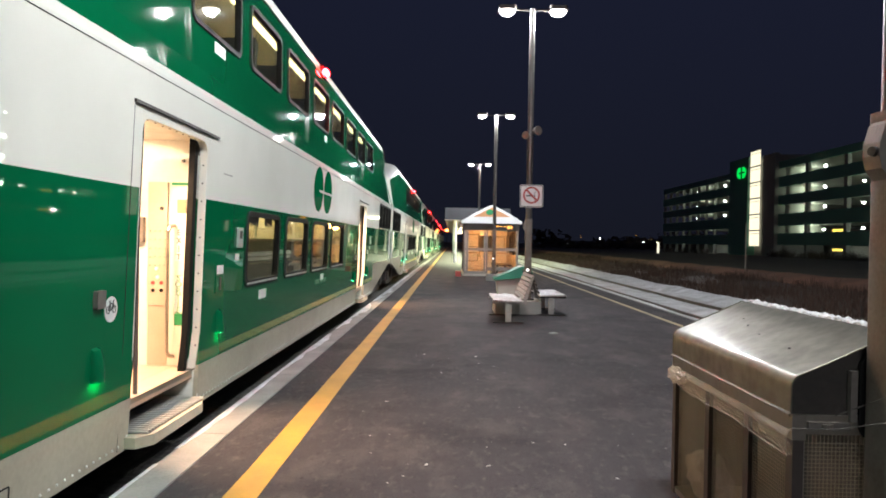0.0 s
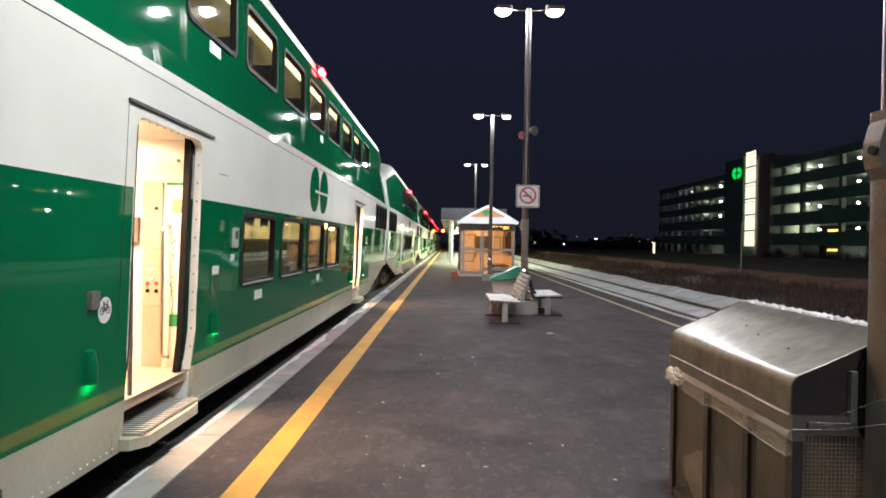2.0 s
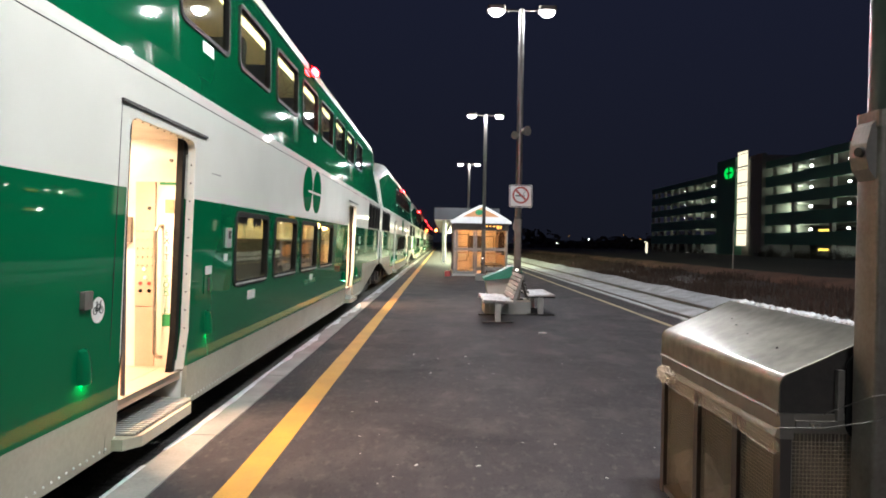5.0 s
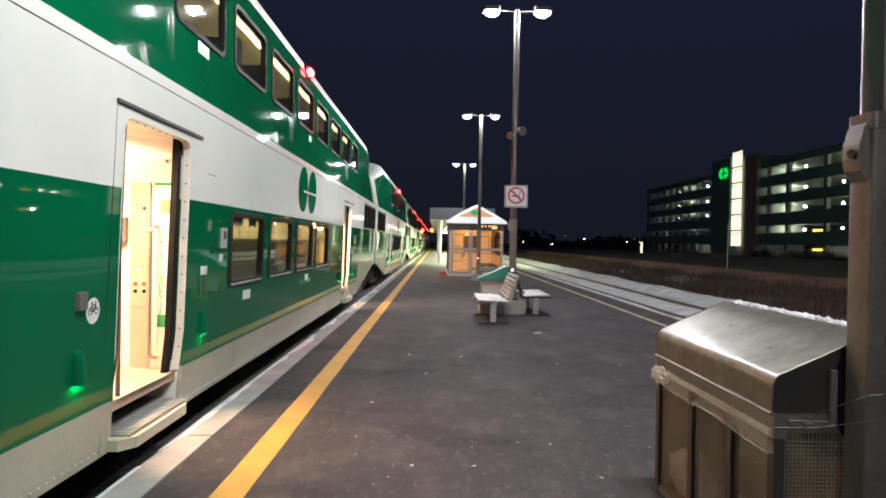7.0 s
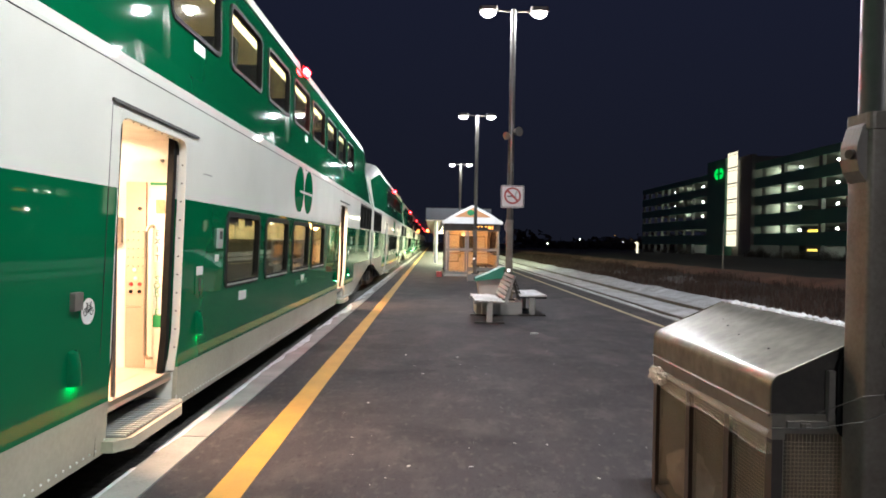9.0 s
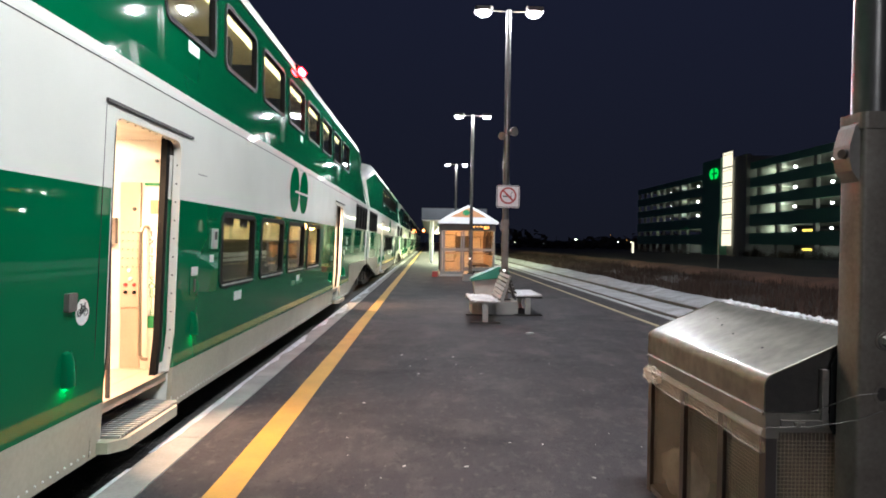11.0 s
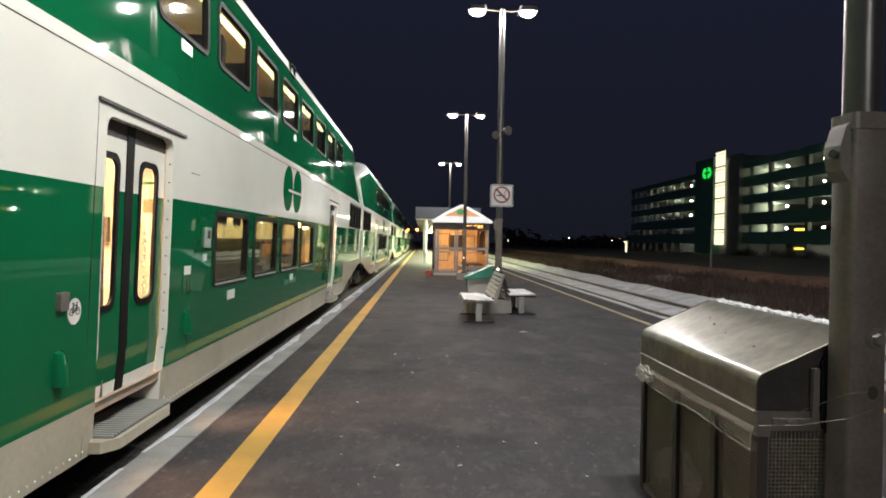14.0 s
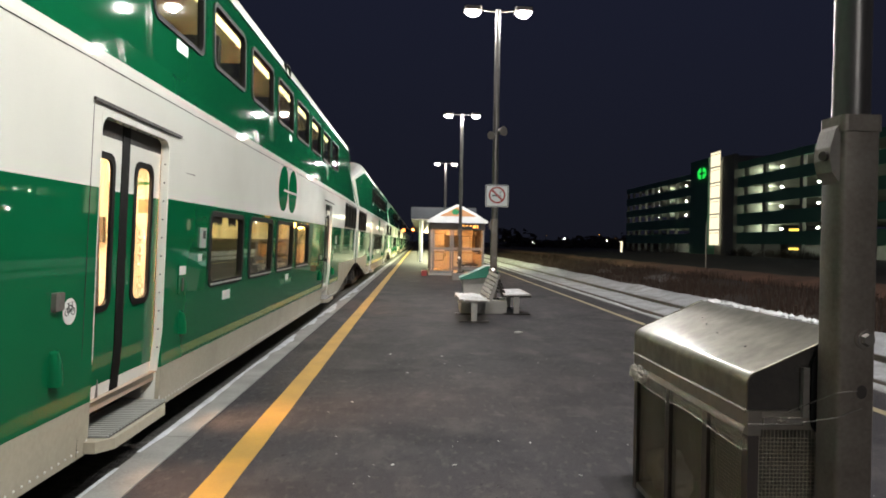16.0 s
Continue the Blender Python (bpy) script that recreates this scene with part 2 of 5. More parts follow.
# ---------- mesh helpers ----------
def part(name, bm, material, parent=None, label="", smooth=False, bevel=0.0):
    """One bmesh as one mesh object, under a thing or a part."""
    if bevel:
        bmesh.ops.bevel(bm, geom=[e for e in bm.edges if e.calc_face_angle(0) > 0.5], offset=bevel, segments=2, affect="EDGES", profile=0.6)
    bmesh.ops.recalc_face_normals(bm, faces=bm.faces)
    me = bpy.data.meshes.new(name)
    bm.to_mesh(me)
    bm.free()
    for mm in (material if isinstance(material, (list, tuple)) else [material]):
        me.materials.append(mm)
    if smooth:
        me.shade_smooth()
        me.set_sharp_from_angle(angle=radians(38))
    ob = new(name, me)
    if parent:
        ob.parent = parent
    if label:
        tagged(ob, label)
    return ob


def empty(name, m=None, label="", category="", group="", kind=""):
    ob = new(name)
    ob.empty_display_size = 0.1
    if m:
        ob.matrix_world = m
    return tagged(ob, label, category, group, kind)


def box(bm, x0, x1, y0, y1, z0, z1, mi=0):
    v = [bm.verts.new(p) for p in ((x0, y0, z0), (x1, y0, z0), (x1, y1, z0), (x0, y1, z0), (x0, y0, z1), (x1, y0, z1), (x1, y1, z1), (x0, y1, z1))]
    for f in ((3, 2, 1, 0), (4, 5, 6, 7), (0, 1, 5, 4), (1, 2, 6, 5), (2, 3, 7, 6), (3, 0, 4, 7)):
        bm.faces.new([v[i] for i in f]).material_index = mi
    return bm


def each(name, material, parent, *dims, bevel=0.0, label=""):
    """One part for each box."""
    return [part(name, boxes(d), material, parent, label, bevel=bevel) for d in dims]


def boxes(*dims):
    bm = bmesh.new()
    for d in dims:
        box(bm, *d)
    return bm


def tube(bm, a, b, r0, r1=None, n=12, cap=True):
    a, b = Vector(a), Vector(b)
    r1 = r0 if r1 is None else r1
    q = (b - a).to_track_quat("Z", "Y")
    rings = []
    for p, r in ((a, r0), (b, r1)):
        rings.append([bm.verts.new(p + q @ Vector((r * math.cos(2 * math.pi * (i + .5) / n), r * math.sin(2 * math.pi * (i + .5) / n), 0))) for i in range(n)])
    for i in range(n):
        bm.faces.new((rings[0][i], rings[0][(i + 1) % n], rings[1][(i + 1) % n], rings[1][i]))
    if cap:
        bm.faces.new(rings[0][::-1])
        bm.faces.new(rings[1])
    return bm


def polytube(bm, pts, r, n=8):
    for a, b in zip(pts, pts[1:]):
        tube(bm, a, b, r, r, n)
    return bm


def prism(bm, outline, axis, a, b, mi=0):
    """A closed outline of (p, q), swept along an axis from a to b."""
    put = {"x": lambda p, q, s: (s, p, q), "y": lambda p, q, s: (p, s, q), "z": lambda p, q, s: (p, q, s)}[axis]
    lo = [bm.verts.new(put(p, q, a)) for p, q in outline]
    hi = [bm.verts.new(put(p, q, b)) for p, q in outline]
    n = len(outline)
    for i in range(n):
        bm.faces.new((lo[i], lo[(i + 1) % n], hi[(i + 1) % n], hi[i])).material_index = mi
    bm.faces.new(lo[::-1]).material_index = mi
    bm.faces.new(hi).material_index = mi
    return bm


def rounded(p0, p1, q0, q1, r, n=4):
    """Outline of a rectangle with rounded corners."""
    out = []
    for cx, cy, a0 in ((p1 - r, q1 - r, 0), (p0 + r, q1 - r, 90), (p0 + r, q0 + r, 180), (p1 - r, q0 + r, 270)):
        for i in range(n + 1):
            a = radians(a0 + 90 * i / n)
            out.append((cx + r * math.cos(a), cy + r * math.sin(a)))
    return out


def ring(bm, outer, inner, put, a, b):
    """A frame between two outlines of equal count, from depth a to b."""
    n = len(outer)
    vs = [[bm.verts.new(put(p, q, d)) for p, q in o] for o, d in ((outer, a), (outer, b), (inner, b), (inner, a))]
    for k in range(4):
        A, B = vs[k], vs[(k + 1) % 4]
        for i in range(n):
            bm.faces.new((A[i], A[(i + 1) % n], B[(i + 1) % n], B[i]))
    return bm


def lettering(name, body, size, material, parent, m, spacing=1.0):
    cu = bpy.data.curves.new(name, "FONT")
    cu.body, cu.size, cu.align_x, cu.align_y, cu.extrude, cu.space_line = body, size, "CENTER", "CENTER", 0.0008, spacing
    tmp = bpy.data.objects.new(name, cu)
    scene.collection.objects.link(tmp)
    me = bpy.data.meshes.new_from_object(tmp.evaluated_get(bpy.context.evaluated_depsgraph_get()))
    bpy.data.objects.remove(tmp)
    me.materials.clear()
    me.materials.append(material)
    ob = new(name, me)
    ob.parent = parent
    ob.matrix_basis = m
    return ob


# ---------- ground ----------
def sheet(name, x0, x1, y0, y1, nx, ny, height, material, label, category, kind="structure"):
    """A ground sheet whose height follows a function of x and y."""
    bm = bmesh.new()
    xs = [x0 + (x1 - x0) * i / nx for i in range(nx + 1)] if not isinstance(nx, list) else nx
    ys = [y0 + (y1 - y0) * i / ny for i in range(ny + 1)] if not isinstance(ny, list) else ny
    vs = [[bm.verts.new((x, y, height(x, y))) for y in ys] for x in xs]
    for i in range(len(xs) - 1):
        for j in range(len(ys) - 1):
            bm.faces.new((vs[i][j], vs[i + 1][j], vs[i + 1][j + 1], vs[i][j + 1]))
    return tagged(part(name, bm, material, smooth=True), label, category, kind=kind)


def land(x, y):
    """Level trackbeds beside the platform, then a low rough bank."""
    base = -0.32
    if x > 8.6:
        base += 0.30 * min((x - 8.6) / 6.0, 1.0) + 0.07 * noise.noise((x * 0.35, y * 0.35, 0))
    return base


stops = [-1500, -300, -60, -12, -6] + [-4 + 0.8 * i for i in range(34)] + [26, 32, 40, 50, 60, 90, 200, 600, 2500]
runs = [-300, -60, -20] + [-12 + 2.0 * i for i in range(60)] + [120, 150, 190, 260, 500, 1200, 3500]
sheet("ground", 0, 0, 0, 0, stops, runs, land, M["soil"], "dark bare winter soil with frozen dead grass", "ground")
sheet("track_bed", -5.4, -1.9, -30, 260, 6, 60, lambda x, y: -0.27 + 0.02 * noise.noise((x * 3, y * 3, 1)), M["ballast"], "dark stone ballast under the train", "track bed")

PLAT_L, PLAT_R = -1.99, 5.15
platform = empty("platform", pose(0, 0, 0), "grey asphalt station platform with concrete edges", "platform", kind="structure")
part("asphalt_deck", boxes((-1.735, 5.07, -30, 260, -0.5, 0.0)), M["asphalt"], platform)


def edge_slabs(x0, x1):
    y = -9.0
    for i in range(90):
        bm = boxes((x0 + 0.004, x1 - 0.004, y + 0.006, y + 2.394, -0.12, 0.006))
        part("edge_slab", bm, M["edge_strip"], platform, bevel=0.008)
        y += 2.4


edge_slabs(PLAT_L, -1.735)
edge_slabs(5.07, PLAT_R)
part("platform_face", boxes((PLAT_L + 0.04, -1.75, -30, 260, -0.5, -0.13), (5.0, PLAT_R - 0.04, -30, 260, -0.5, -0.13)), M["concrete"], platform)


def painted_line(x0, x1, material, label):
    """Yellow safety line with worn, slightly wavering edges."""
    bm = bmesh.new()
    prev = None
    y = -8.0
    while y < 230:
        j = 0.0035
        a = bm.verts.new((x0 + random.uniform(-j, j), y, 0.004))
        b = bm.verts.new((x1 + random.uniform(-j, j), y, 0.004))
        if prev:
            bm.faces.new((prev[0], prev[1], b, a))
        prev = (a, b)
        y += 0.6 if y < 40 else 4
    return tagged(part("safety_line", bm, material), label, "line marking", kind="structure")


painted_line(-1.34, -1.135, M["yellow_paint"], "worn yellow safety line painted along the platform edge")
painted_line(4.39, 4.51, M["yellow_faded"], "worn yellow safety line along the far platform edge")


def ice_ridge():
    """Patchy crust of old ice along the outer lip of the platform."""
    bm = bmesh.new()
    prev = None
    for i in range(700):
        y = 1.5 + i * 0.07
        n = noise.noise((y * .55, 0, 2)) + .5 * noise.noise((y * 2.3, 1, 2)) + .38
        w = max(0.0, .05 * n) * (1 + 2.6 * max(0.0, min(1.0, (y - 8) / 5)))
        h = max(0.0, .012 * n)
        row = [bm.verts.new(p) for p in ((PLAT_L - .012, y, .004), (PLAT_L + .01, y, .007 + h), (PLAT_L + .02 + w * .6, y, .007 + h * .7), (PLAT_L + .02 + w, y, .0065))]
        if prev and n > 0:
            for a, b, c, d in zip(prev, prev[1:], row[1:], row):
                bm.faces.new((a, b, c, d))
        prev = row
    return tagged(part("ice_crust", bm, M["ice"], smooth=True), "patchy crust of old ice along the platform lip", "ice", kind="stuff")


ice_ridge()


# ---------- rails ----------
def rails(xc, label, y0=-25, y1=250):
    tr = empty("railway_track", pose(xc, 0, -0.3), label, "railway track", kind="structure")
    for s in (-0.7175, 0.7175):
        bm = bmesh.new()
        prism(bm, [(s - .07, 0), (s + .07, 0), (s + .015, .03), (s + .015, .10), (s + .036, .115), (s + .036, .15), (s - .036, .15), (s - .036, .115), (s - .015, .10), (s - .015, .03)], "y", y0, y1)
        part("rail", bm, M["rail"], tr)
    return tr


rails(-3.6, "steel rails of the track under the train")
rails(6.74, "rusty steel rails half buried in snow")


def snow_height(x, y):
    e = noise.noise((x * 0.9, y * 0.35, 3)) + 0.5 * noise.noise((x * 3.1, y * 1.3, 7))
    h = -0.20 + 0.03 * e
    if 7.33 < x < 7.60:
        h -= 0.11
    if x > 7.7:
        h += 0.13 * max(0, 1 - abs(x - 8.9) / 0.7) + 0.06 * e
    edge = 9.55 + 0.5 * noise.noise((0, y * 0.25, 5)) + 0.22 * noise.noise((0, y * 1.1, 9))
    if x > edge:
        h -= 0.7 * (x - edge)
    if x < 5.62:
        h -= 0.2
    return h


sheet("snow", 5.16, 11.2, -6, 150, 60, 420, snow_height, M["snow"], "thin crusted snow lying over the empty track", "snow", kind="stuff")


# ---------- train ----------
TRACK_X, CAR_Y, CAR_STEP = -3.6, 10.85, 26.35


def wall_x(z):
    pts = ((0.10, 1.408), (0.45, 1.428), (0.75, 1.437), (1.30, 1.452), (2.72, 1.50), (2.96, 1.475), (4.19, 1.465), (4.34, 1.44), (4.44, 1.37))
    for (z0, x0), (z1, x1) in zip(pts, pts[1:]):
        if z <= z1:
            return x0 + (x1 - x0) * (z - z0) / (z1 - z0)
    return pts[-1][1]


def band(z, y=0.0):
    if abs(y) > 12.4 and z > 0.45:
        return 0
    return 4 if z < 0.45 else 1 if z < 1.882 else 0 if z < 2.788 else 1 if z < 4.19 else 2


DOORS = [(-6.19, -4.93), (4.93, 6.19)]
LOW_WIN = [(-3.68 + 1.68 * k, -2.39 + 1.68 * k) for k in range(4)]
UP_WIN = [(-5.285 + 1.622 * k, -4.035 + 1.622 * k) for k in range(8)]
END_WIN = [(9.15 + 0.92 * k, 9.85 + 0.92 * k) for k in range(4)]
END_WIN += [(-y1, -y0) for y0, y1 in END_WIN]
HOLES = [(a, b, 0.10, 2.38) for a, b in DOORS] + [(a, b, 1.085, 1.80) for a, b in LOW_WIN]
HOLES += [(a, b, 3.34, 3.98) for a, b in UP_WIN] + [(a, b, 1.92, 2.60) for a, b in END_WIN]
HALF = 13.0
SLOPE_Y = 10.0
BOGIE = [(8.0, 13.0), (-13.0, -8.0)]
HOLES += [(a, b, 0.10, 0.92) for a, b in BOGIE]


def car_wall(sign, holes):
    bm = bmesh.new()
    ys = sorted({-HALF, HALF, *(v for h in holes for v in h[:2]), *(-HALF + 2 * HALF * i / 40 for i in range(41))})
    zs = sorted({0.10, 0.45, 0.75, 1.30, 1.882, 2.72, 2.788, 2.96, 3.7, 4.19, 4.34, 4.44, *(v for h in holes for v in h[2:])})
    cache = {}

    def vert(y, z, d):
        k = (y, z, d)
        if k not in cache:
            cache[k] = bm.verts.new((sign * (wall_x(z) - d), y, z))
        return cache[k]

    def solid(y, z):
        return not any(a < y < b and c < z < d for a, b, c, d in holes) and -HALF < y < HALF and 0.10 < z < 4.44

    T = 0.035
    for y0, y1 in zip(ys, ys[1:]):
        for z0, z1 in zip(zs, zs[1:]):
            ym, zm = (y0 + y1) / 2, (z0 + z1) / 2
            if not solid(ym, zm):
                continue
            f = bm.faces.new((vert(y0, z0, 0), vert(y1, z0, 0), vert(y1, z1, 0), vert(y0, z1, 0)))
            f.material_index = band(zm, ym)
            bm.faces.new((vert(y0, z0, T), vert(y0, z1, T), vert(y1, z1, T), vert(y1, z0, T))).material_index = 3
            e = 1e-4
            for ok, (p, q) in ((solid(y0 - e, zm), ((y0, z0), (y0, z1))), (solid(y1 + e, zm), ((y1, z0), (y1, z1))),
                               (solid(ym, z0 - e), ((y0, z0), (y1, z0))), (solid(ym, z1 + e), ((y0, z1), (y1, z1)))):
                if not ok:
                    bm.faces.new((vert(*p, 0), vert(*q, 0), vert(*q, T), vert(*p, T))).material_index = band(zm)
    return bm


def on_wall(y, z, d=0.0):
    """Place on the outer skin of the platform side, d proud."""
    return (wall_x(z) + d, y, z)


def wall_put(proud=0.0):
    return lambda p, q, d: (wall_x(q) + proud + d, p, q)


def wall_plate(bm, outline, d0, d1):
    n = len(outline)
    lo = [bm.verts.new((wall_x(q) + d0, p, q)) for p, q in outline]
    hi = [bm.verts.new((wall_x(q) + d1, p, q)) for p, q in outline]
    for i in range(n):
        bm.faces.new((lo[i], lo[(i + 1) % n], hi[(i + 1) % n], hi[i]))
    bm.faces.new(hi)
    bm.faces.new(lo[::-1])
    return bm


def train_window(car, a, b, c, d, r):
    g = .028 if c < 2 else .014
    win = part("window", ring(bmesh.new(), rounded(a - g, b + g, c - g, d + g, r + g), rounded(a + .018, b - .018, c + .018, d - .018, r), wall_put(), -0.05, 0.012), M["black_rubber"], car, smooth=True)
    part("window_frame", ring(bmesh.new(), rounded(a - g - .012, b + g + .012, c - g - .012, d + g + .012, r + g + .012), rounded(a - g - .001, b + g + .001, c - g - .001, d + g + .001, r + g), wall_put(), -0.01, 0.015), M["trim_dark"], win, "thin metal trim", smooth=True)
    pane = part("pane", wall_plate(bmesh.new(), rounded(a + .015, b - .015, c + .015, d - .015, r), -0.03, -0.022), M["train_glass"], win)
    pane.visible_shadow = False
    if c < 2:
        part("window_sill", wall_plate(bmesh.new(), rounded(a + .03, b - .03, c - .022, c - .004, .006), 0.0, 0.022), M["pale_metal"], win, "bright metal lip below the glass")
    return win


def train_seat(name, parent, y, x, z, back=1):
    """Pair of high-backed seats facing along the car."""
    bm = boxes((x - .48, x + .48, y - .25, y + .25, z + .28, z + .42))
    prism(bm, [(y + back * .22, z + .38), (y + back * .33, z + 1.10), (y + back * .22, z + 1.14), (y + back * .12, z + .42)], "x", x - .47, x - .01)
    prism(bm, [(y + back * .22, z + .38), (y + back * .33, z + 1.10), (y + back * .22, z + 1.14), (y + back * .12, z + .42)], "x", x + .01, x + .47)
    box(bm, x - .3, x + .3, y - .1, y + .1, z, z + .3)
    return part(name, bm, M["seat_cloth"], parent, bevel=0.03)


def make_door_leaf(y0, y1, edge):
    """A sliding leaf that follows the wall's lean and kinks in at the foot; edge: which side carries the rubber."""
    leaf = empty("door_leaf")
    IN = -0.075

    def lx(z):
        return wall_x(max(z, 0.72)) + IN - 0.10 * max(0, 0.72 - z)

    bm = bmesh.new()
    w0, w1 = (y1 - 0.520, y1 - 0.197) if edge > 0 else (y0 + 0.197, y0 + 0.520)
    ys, zs = [y0, w0, w1, y1], [0.41, 0.5, 0.72, 1.05, 1.882, 2.12, 2.255, 2.42]
    for ya, yb in zip(ys, ys[1:]):
        for za, zb in zip(zs, zs[1:]):
            if ya == w0 and 1.04 < za and zb < 2.13:
                continue
            mi = 0 if za < 0.49 or za > 1.87 else 1
            mi = 2 if za > 2.2 else mi
            f = [bm.verts.new((lx(z), y, z)) for y, z in ((ya, za), (yb, za), (yb, zb), (ya, zb))]
            bm.faces.new(f).material_index = mi
            g = [bm.verts.new((lx(z) - 0.012, y, z)) for y, z in ((ya, za), (ya, zb), (yb, zb), (yb, za))]
            bm.faces.new(g).material_index = 3
    put = lambda p, q, d: (lx(q) + d, p, q)
    part("panel", bm, [M["white_paint"], M["green_paint"], M["dark_steel"], M["interior_wall"]], leaf)
    win = part("door_window", ring(bmesh.new(), rounded(w0 - .025, w1 + .025, 1.02, 2.145, .10, 6), rounded(w0 + .02, w1 - .02, 1.065, 2.10, .08, 6), put, -0.013, 0.010), M["black_rubber"], leaf, smooth=True)
    pane = part("pane", prism(bmesh.new(), [(p, q) for p, q in rounded(w0 + .01, w1 - .01, 1.06, 2.11, .08)], "x", lx(1.5) - 0.010, lx(1.5) - 0.006), M["clear_glass"], win)
    pane.visible_shadow = False
    # soft rubber on the meeting edge, plain seal behind
    ye = (y1 - 0.066, y1 + 0.003) if edge > 0 else (y0 - 0.003, y0 + 0.066)
    bm = bmesh.new()
    zz = [0.41, 0.72, 1.5, 2.40]
    for za, zb in zip(zz, zz[1:]):
        v = [bm.verts.new((lx(z) + d, y, z)) for z in (za, zb) for y, d in ((ye[0], 0.006), (ye[1], 0.006), (ye[1], -0.045), (ye[0], -0.045))]
        for q in ((0, 1, 5, 4), (1, 2, 6, 5), (2, 3, 7, 6), (3, 0, 4, 7)):
            bm.faces.new([v[i] for i in q])
    part("edge_rubber", bm, M["black_rubber"], leaf)
    return leaf


def make_car():
    car = empty("train_car", pose(TRACK_X, CAR_Y, 0), "white and green double-deck passenger train car at the platform", "train car", "train cars")
    paint = [M["white_paint"], M["green_paint"], M["roof_grey"], M["interior_wall"], M["skirt_paint"]]
    part("side_wall", car_wall(1, HOLES), paint, car)
    part("side_wall", car_wall(-1, [h for h in HOLES if h[2:] == (0.10, 0.92)]), paint, car)
    # slanted skirt ends over the bogies
    for a, b in BOGIE:
        s = 1 if a > 0 else -1
        pts = [(s * y, z) for y, z in ((8.0, 0.10), (12.4, 0.74), (13.0, 0.74), (13.0, 0.92), (8.0, 0.92))]
        part("skirt_corner", wall_plate(bmesh.new(), pts[::s], -0.035, 0.0), M["skirt_paint"], car)
    roof = [(1.37, 4.44), (1.27, 4.52), (1.05, 4.59), (0.6, 4.64), (0, 4.65), (-0.6, 4.64), (-1.05, 4.59), (-1.27, 4.52), (-1.37, 4.44), (-1.3, 4.40), (1.3, 4.40)]
    part("roof", prism(bmesh.new(), roof, "y", -HALF, HALF), M["roof_grey"], car)
    for s in (-1, 1):
        outline = [(x, z) for z in (0.95, 2.72, 4.34, 4.44) for x in (wall_x(z),)]
        part("end_wall", prism(bmesh.new(), [(-x, z) for x, z in outline] + [(x, z) for x, z in outline[::-1]], "y", s * (HALF - 0.02), s * (HALF - 0.10)), M["white_paint"], car)
        part("gangway", boxes((-0.55, 0.55, s * HALF, s * (HALF + 0.17), 0.9, 3.0)), M["black_rubber"], car)
    # groove, rain strip and riveted foot
    part("groove_strip", wall_plate(bmesh.new(), [(-HALF, 2.690), (HALF, 2.690), (HALF, 2.6965), (-HALF, 2.6965)], -0.004, 0.002), M["black_rubber"], car)
    part("drip_rail", wall_plate(bmesh.new(), [(-HALF, 4.19), (HALF, 4.19), (HALF, 4.205), (-HALF, 4.205)], 0.0, 0.015), M["roof_grey"], car)
    bm = bmesh.new()
    for i in range(330):
        y = -HALF + 0.08 + i * 0.0785
        if any(a - .08 < y < b + .08 for a, b in DOORS + BOGIE):
            continue
        bmesh.ops.create_icosphere(bm, subdivisions=1, radius=0.010, matrix=Matrix.Translation(on_wall(y, 0.15)))
    tagged(part("riveting", bm, M["white_paint"], car), kind="stuff")
    part("access_panel", ring(bmesh.new(), rounded(-7.78, -7.46, .115, .30, .015), rounded(-7.772, -7.468, .123, .292, .012), wall_put(), 0, .003), M["trim_dark"], car)
    # windows
    for a, b in LOW_WIN:
        train_window(car, a, b, 1.085, 1.80, 0.08)
    for a, b in UP_WIN:
        train_window(car, a, b, 3.34, 3.98, 0.08)
    for a, b in END_WIN:
        train_window(car, a, b, 1.92, 2.60, 0.06)
    # small stickers under the windows
    for y, z, w in ((-3.0, 0.92, .3), (0.6, 0.93, .25), (-4.62, 3.24, .28), (0.6, 3.22, .2)):
        part("sticker", wall_plate(bmesh.new(), [(y - w / 2, z - .05), (y + w / 2, z - .05), (y + w / 2, z + .05), (y - w / 2, z + .05)], 0.0, 0.003), M["sticker_white"], car, "small pale notice sticker")
    for y, w in ((0.06, .34), (0.46, .52)):
        part("stencil_bar", wall_plate(bmesh.new(), rounded(y, y + w, .835, .905, .01), 0.0, 0.002), M["faint_stencil"], car, "faint worn stencil writing")
    # emblem of two plain rounded shapes
    em = empty("emblem")
    em.parent = car
    for s in (-1, 1):
        yc, zc, w, h = 0.40, 2.34, 0.37, 0.35
        pts = [(yc + s * (0.025 + min(w + w * math.cos(2 * math.pi * i / 36), 2 * w) * (1.0 if math.cos(2 * math.pi * i / 36) > 0 else 0.85)), zc + h * math.sin(2 * math.pi * i / 36)) for i in range(36)]
        part("emblem_half", wall_plate(bmesh.new(), pts, 0.0, 0.003), M["emblem_green"], em)
    part("emblem_bar", wall_plate(bmesh.new(), [(0.05, 2.30), (1.14, 2.30), (1.14, 2.335), (0.05, 2.335)], 0.003, 0.005), M["white_paint"], em)
    # decks and interior lining
    part("lower_floor", boxes((-1.3, 1.37, -8.0, 8.0, 0.34, 0.41)), M["interior_panel"], car)
    part("upper_floor", boxes((-1.36, 1.40, -HALF + .1, HALF - .1, 2.46, 2.62)), M["interior_wall"], car)
    part("upper_ceiling", boxes((-1.27, 1.27, -HALF + .1, HALF - .1, 4.24, 4.28)), M["interior_wall"], car)
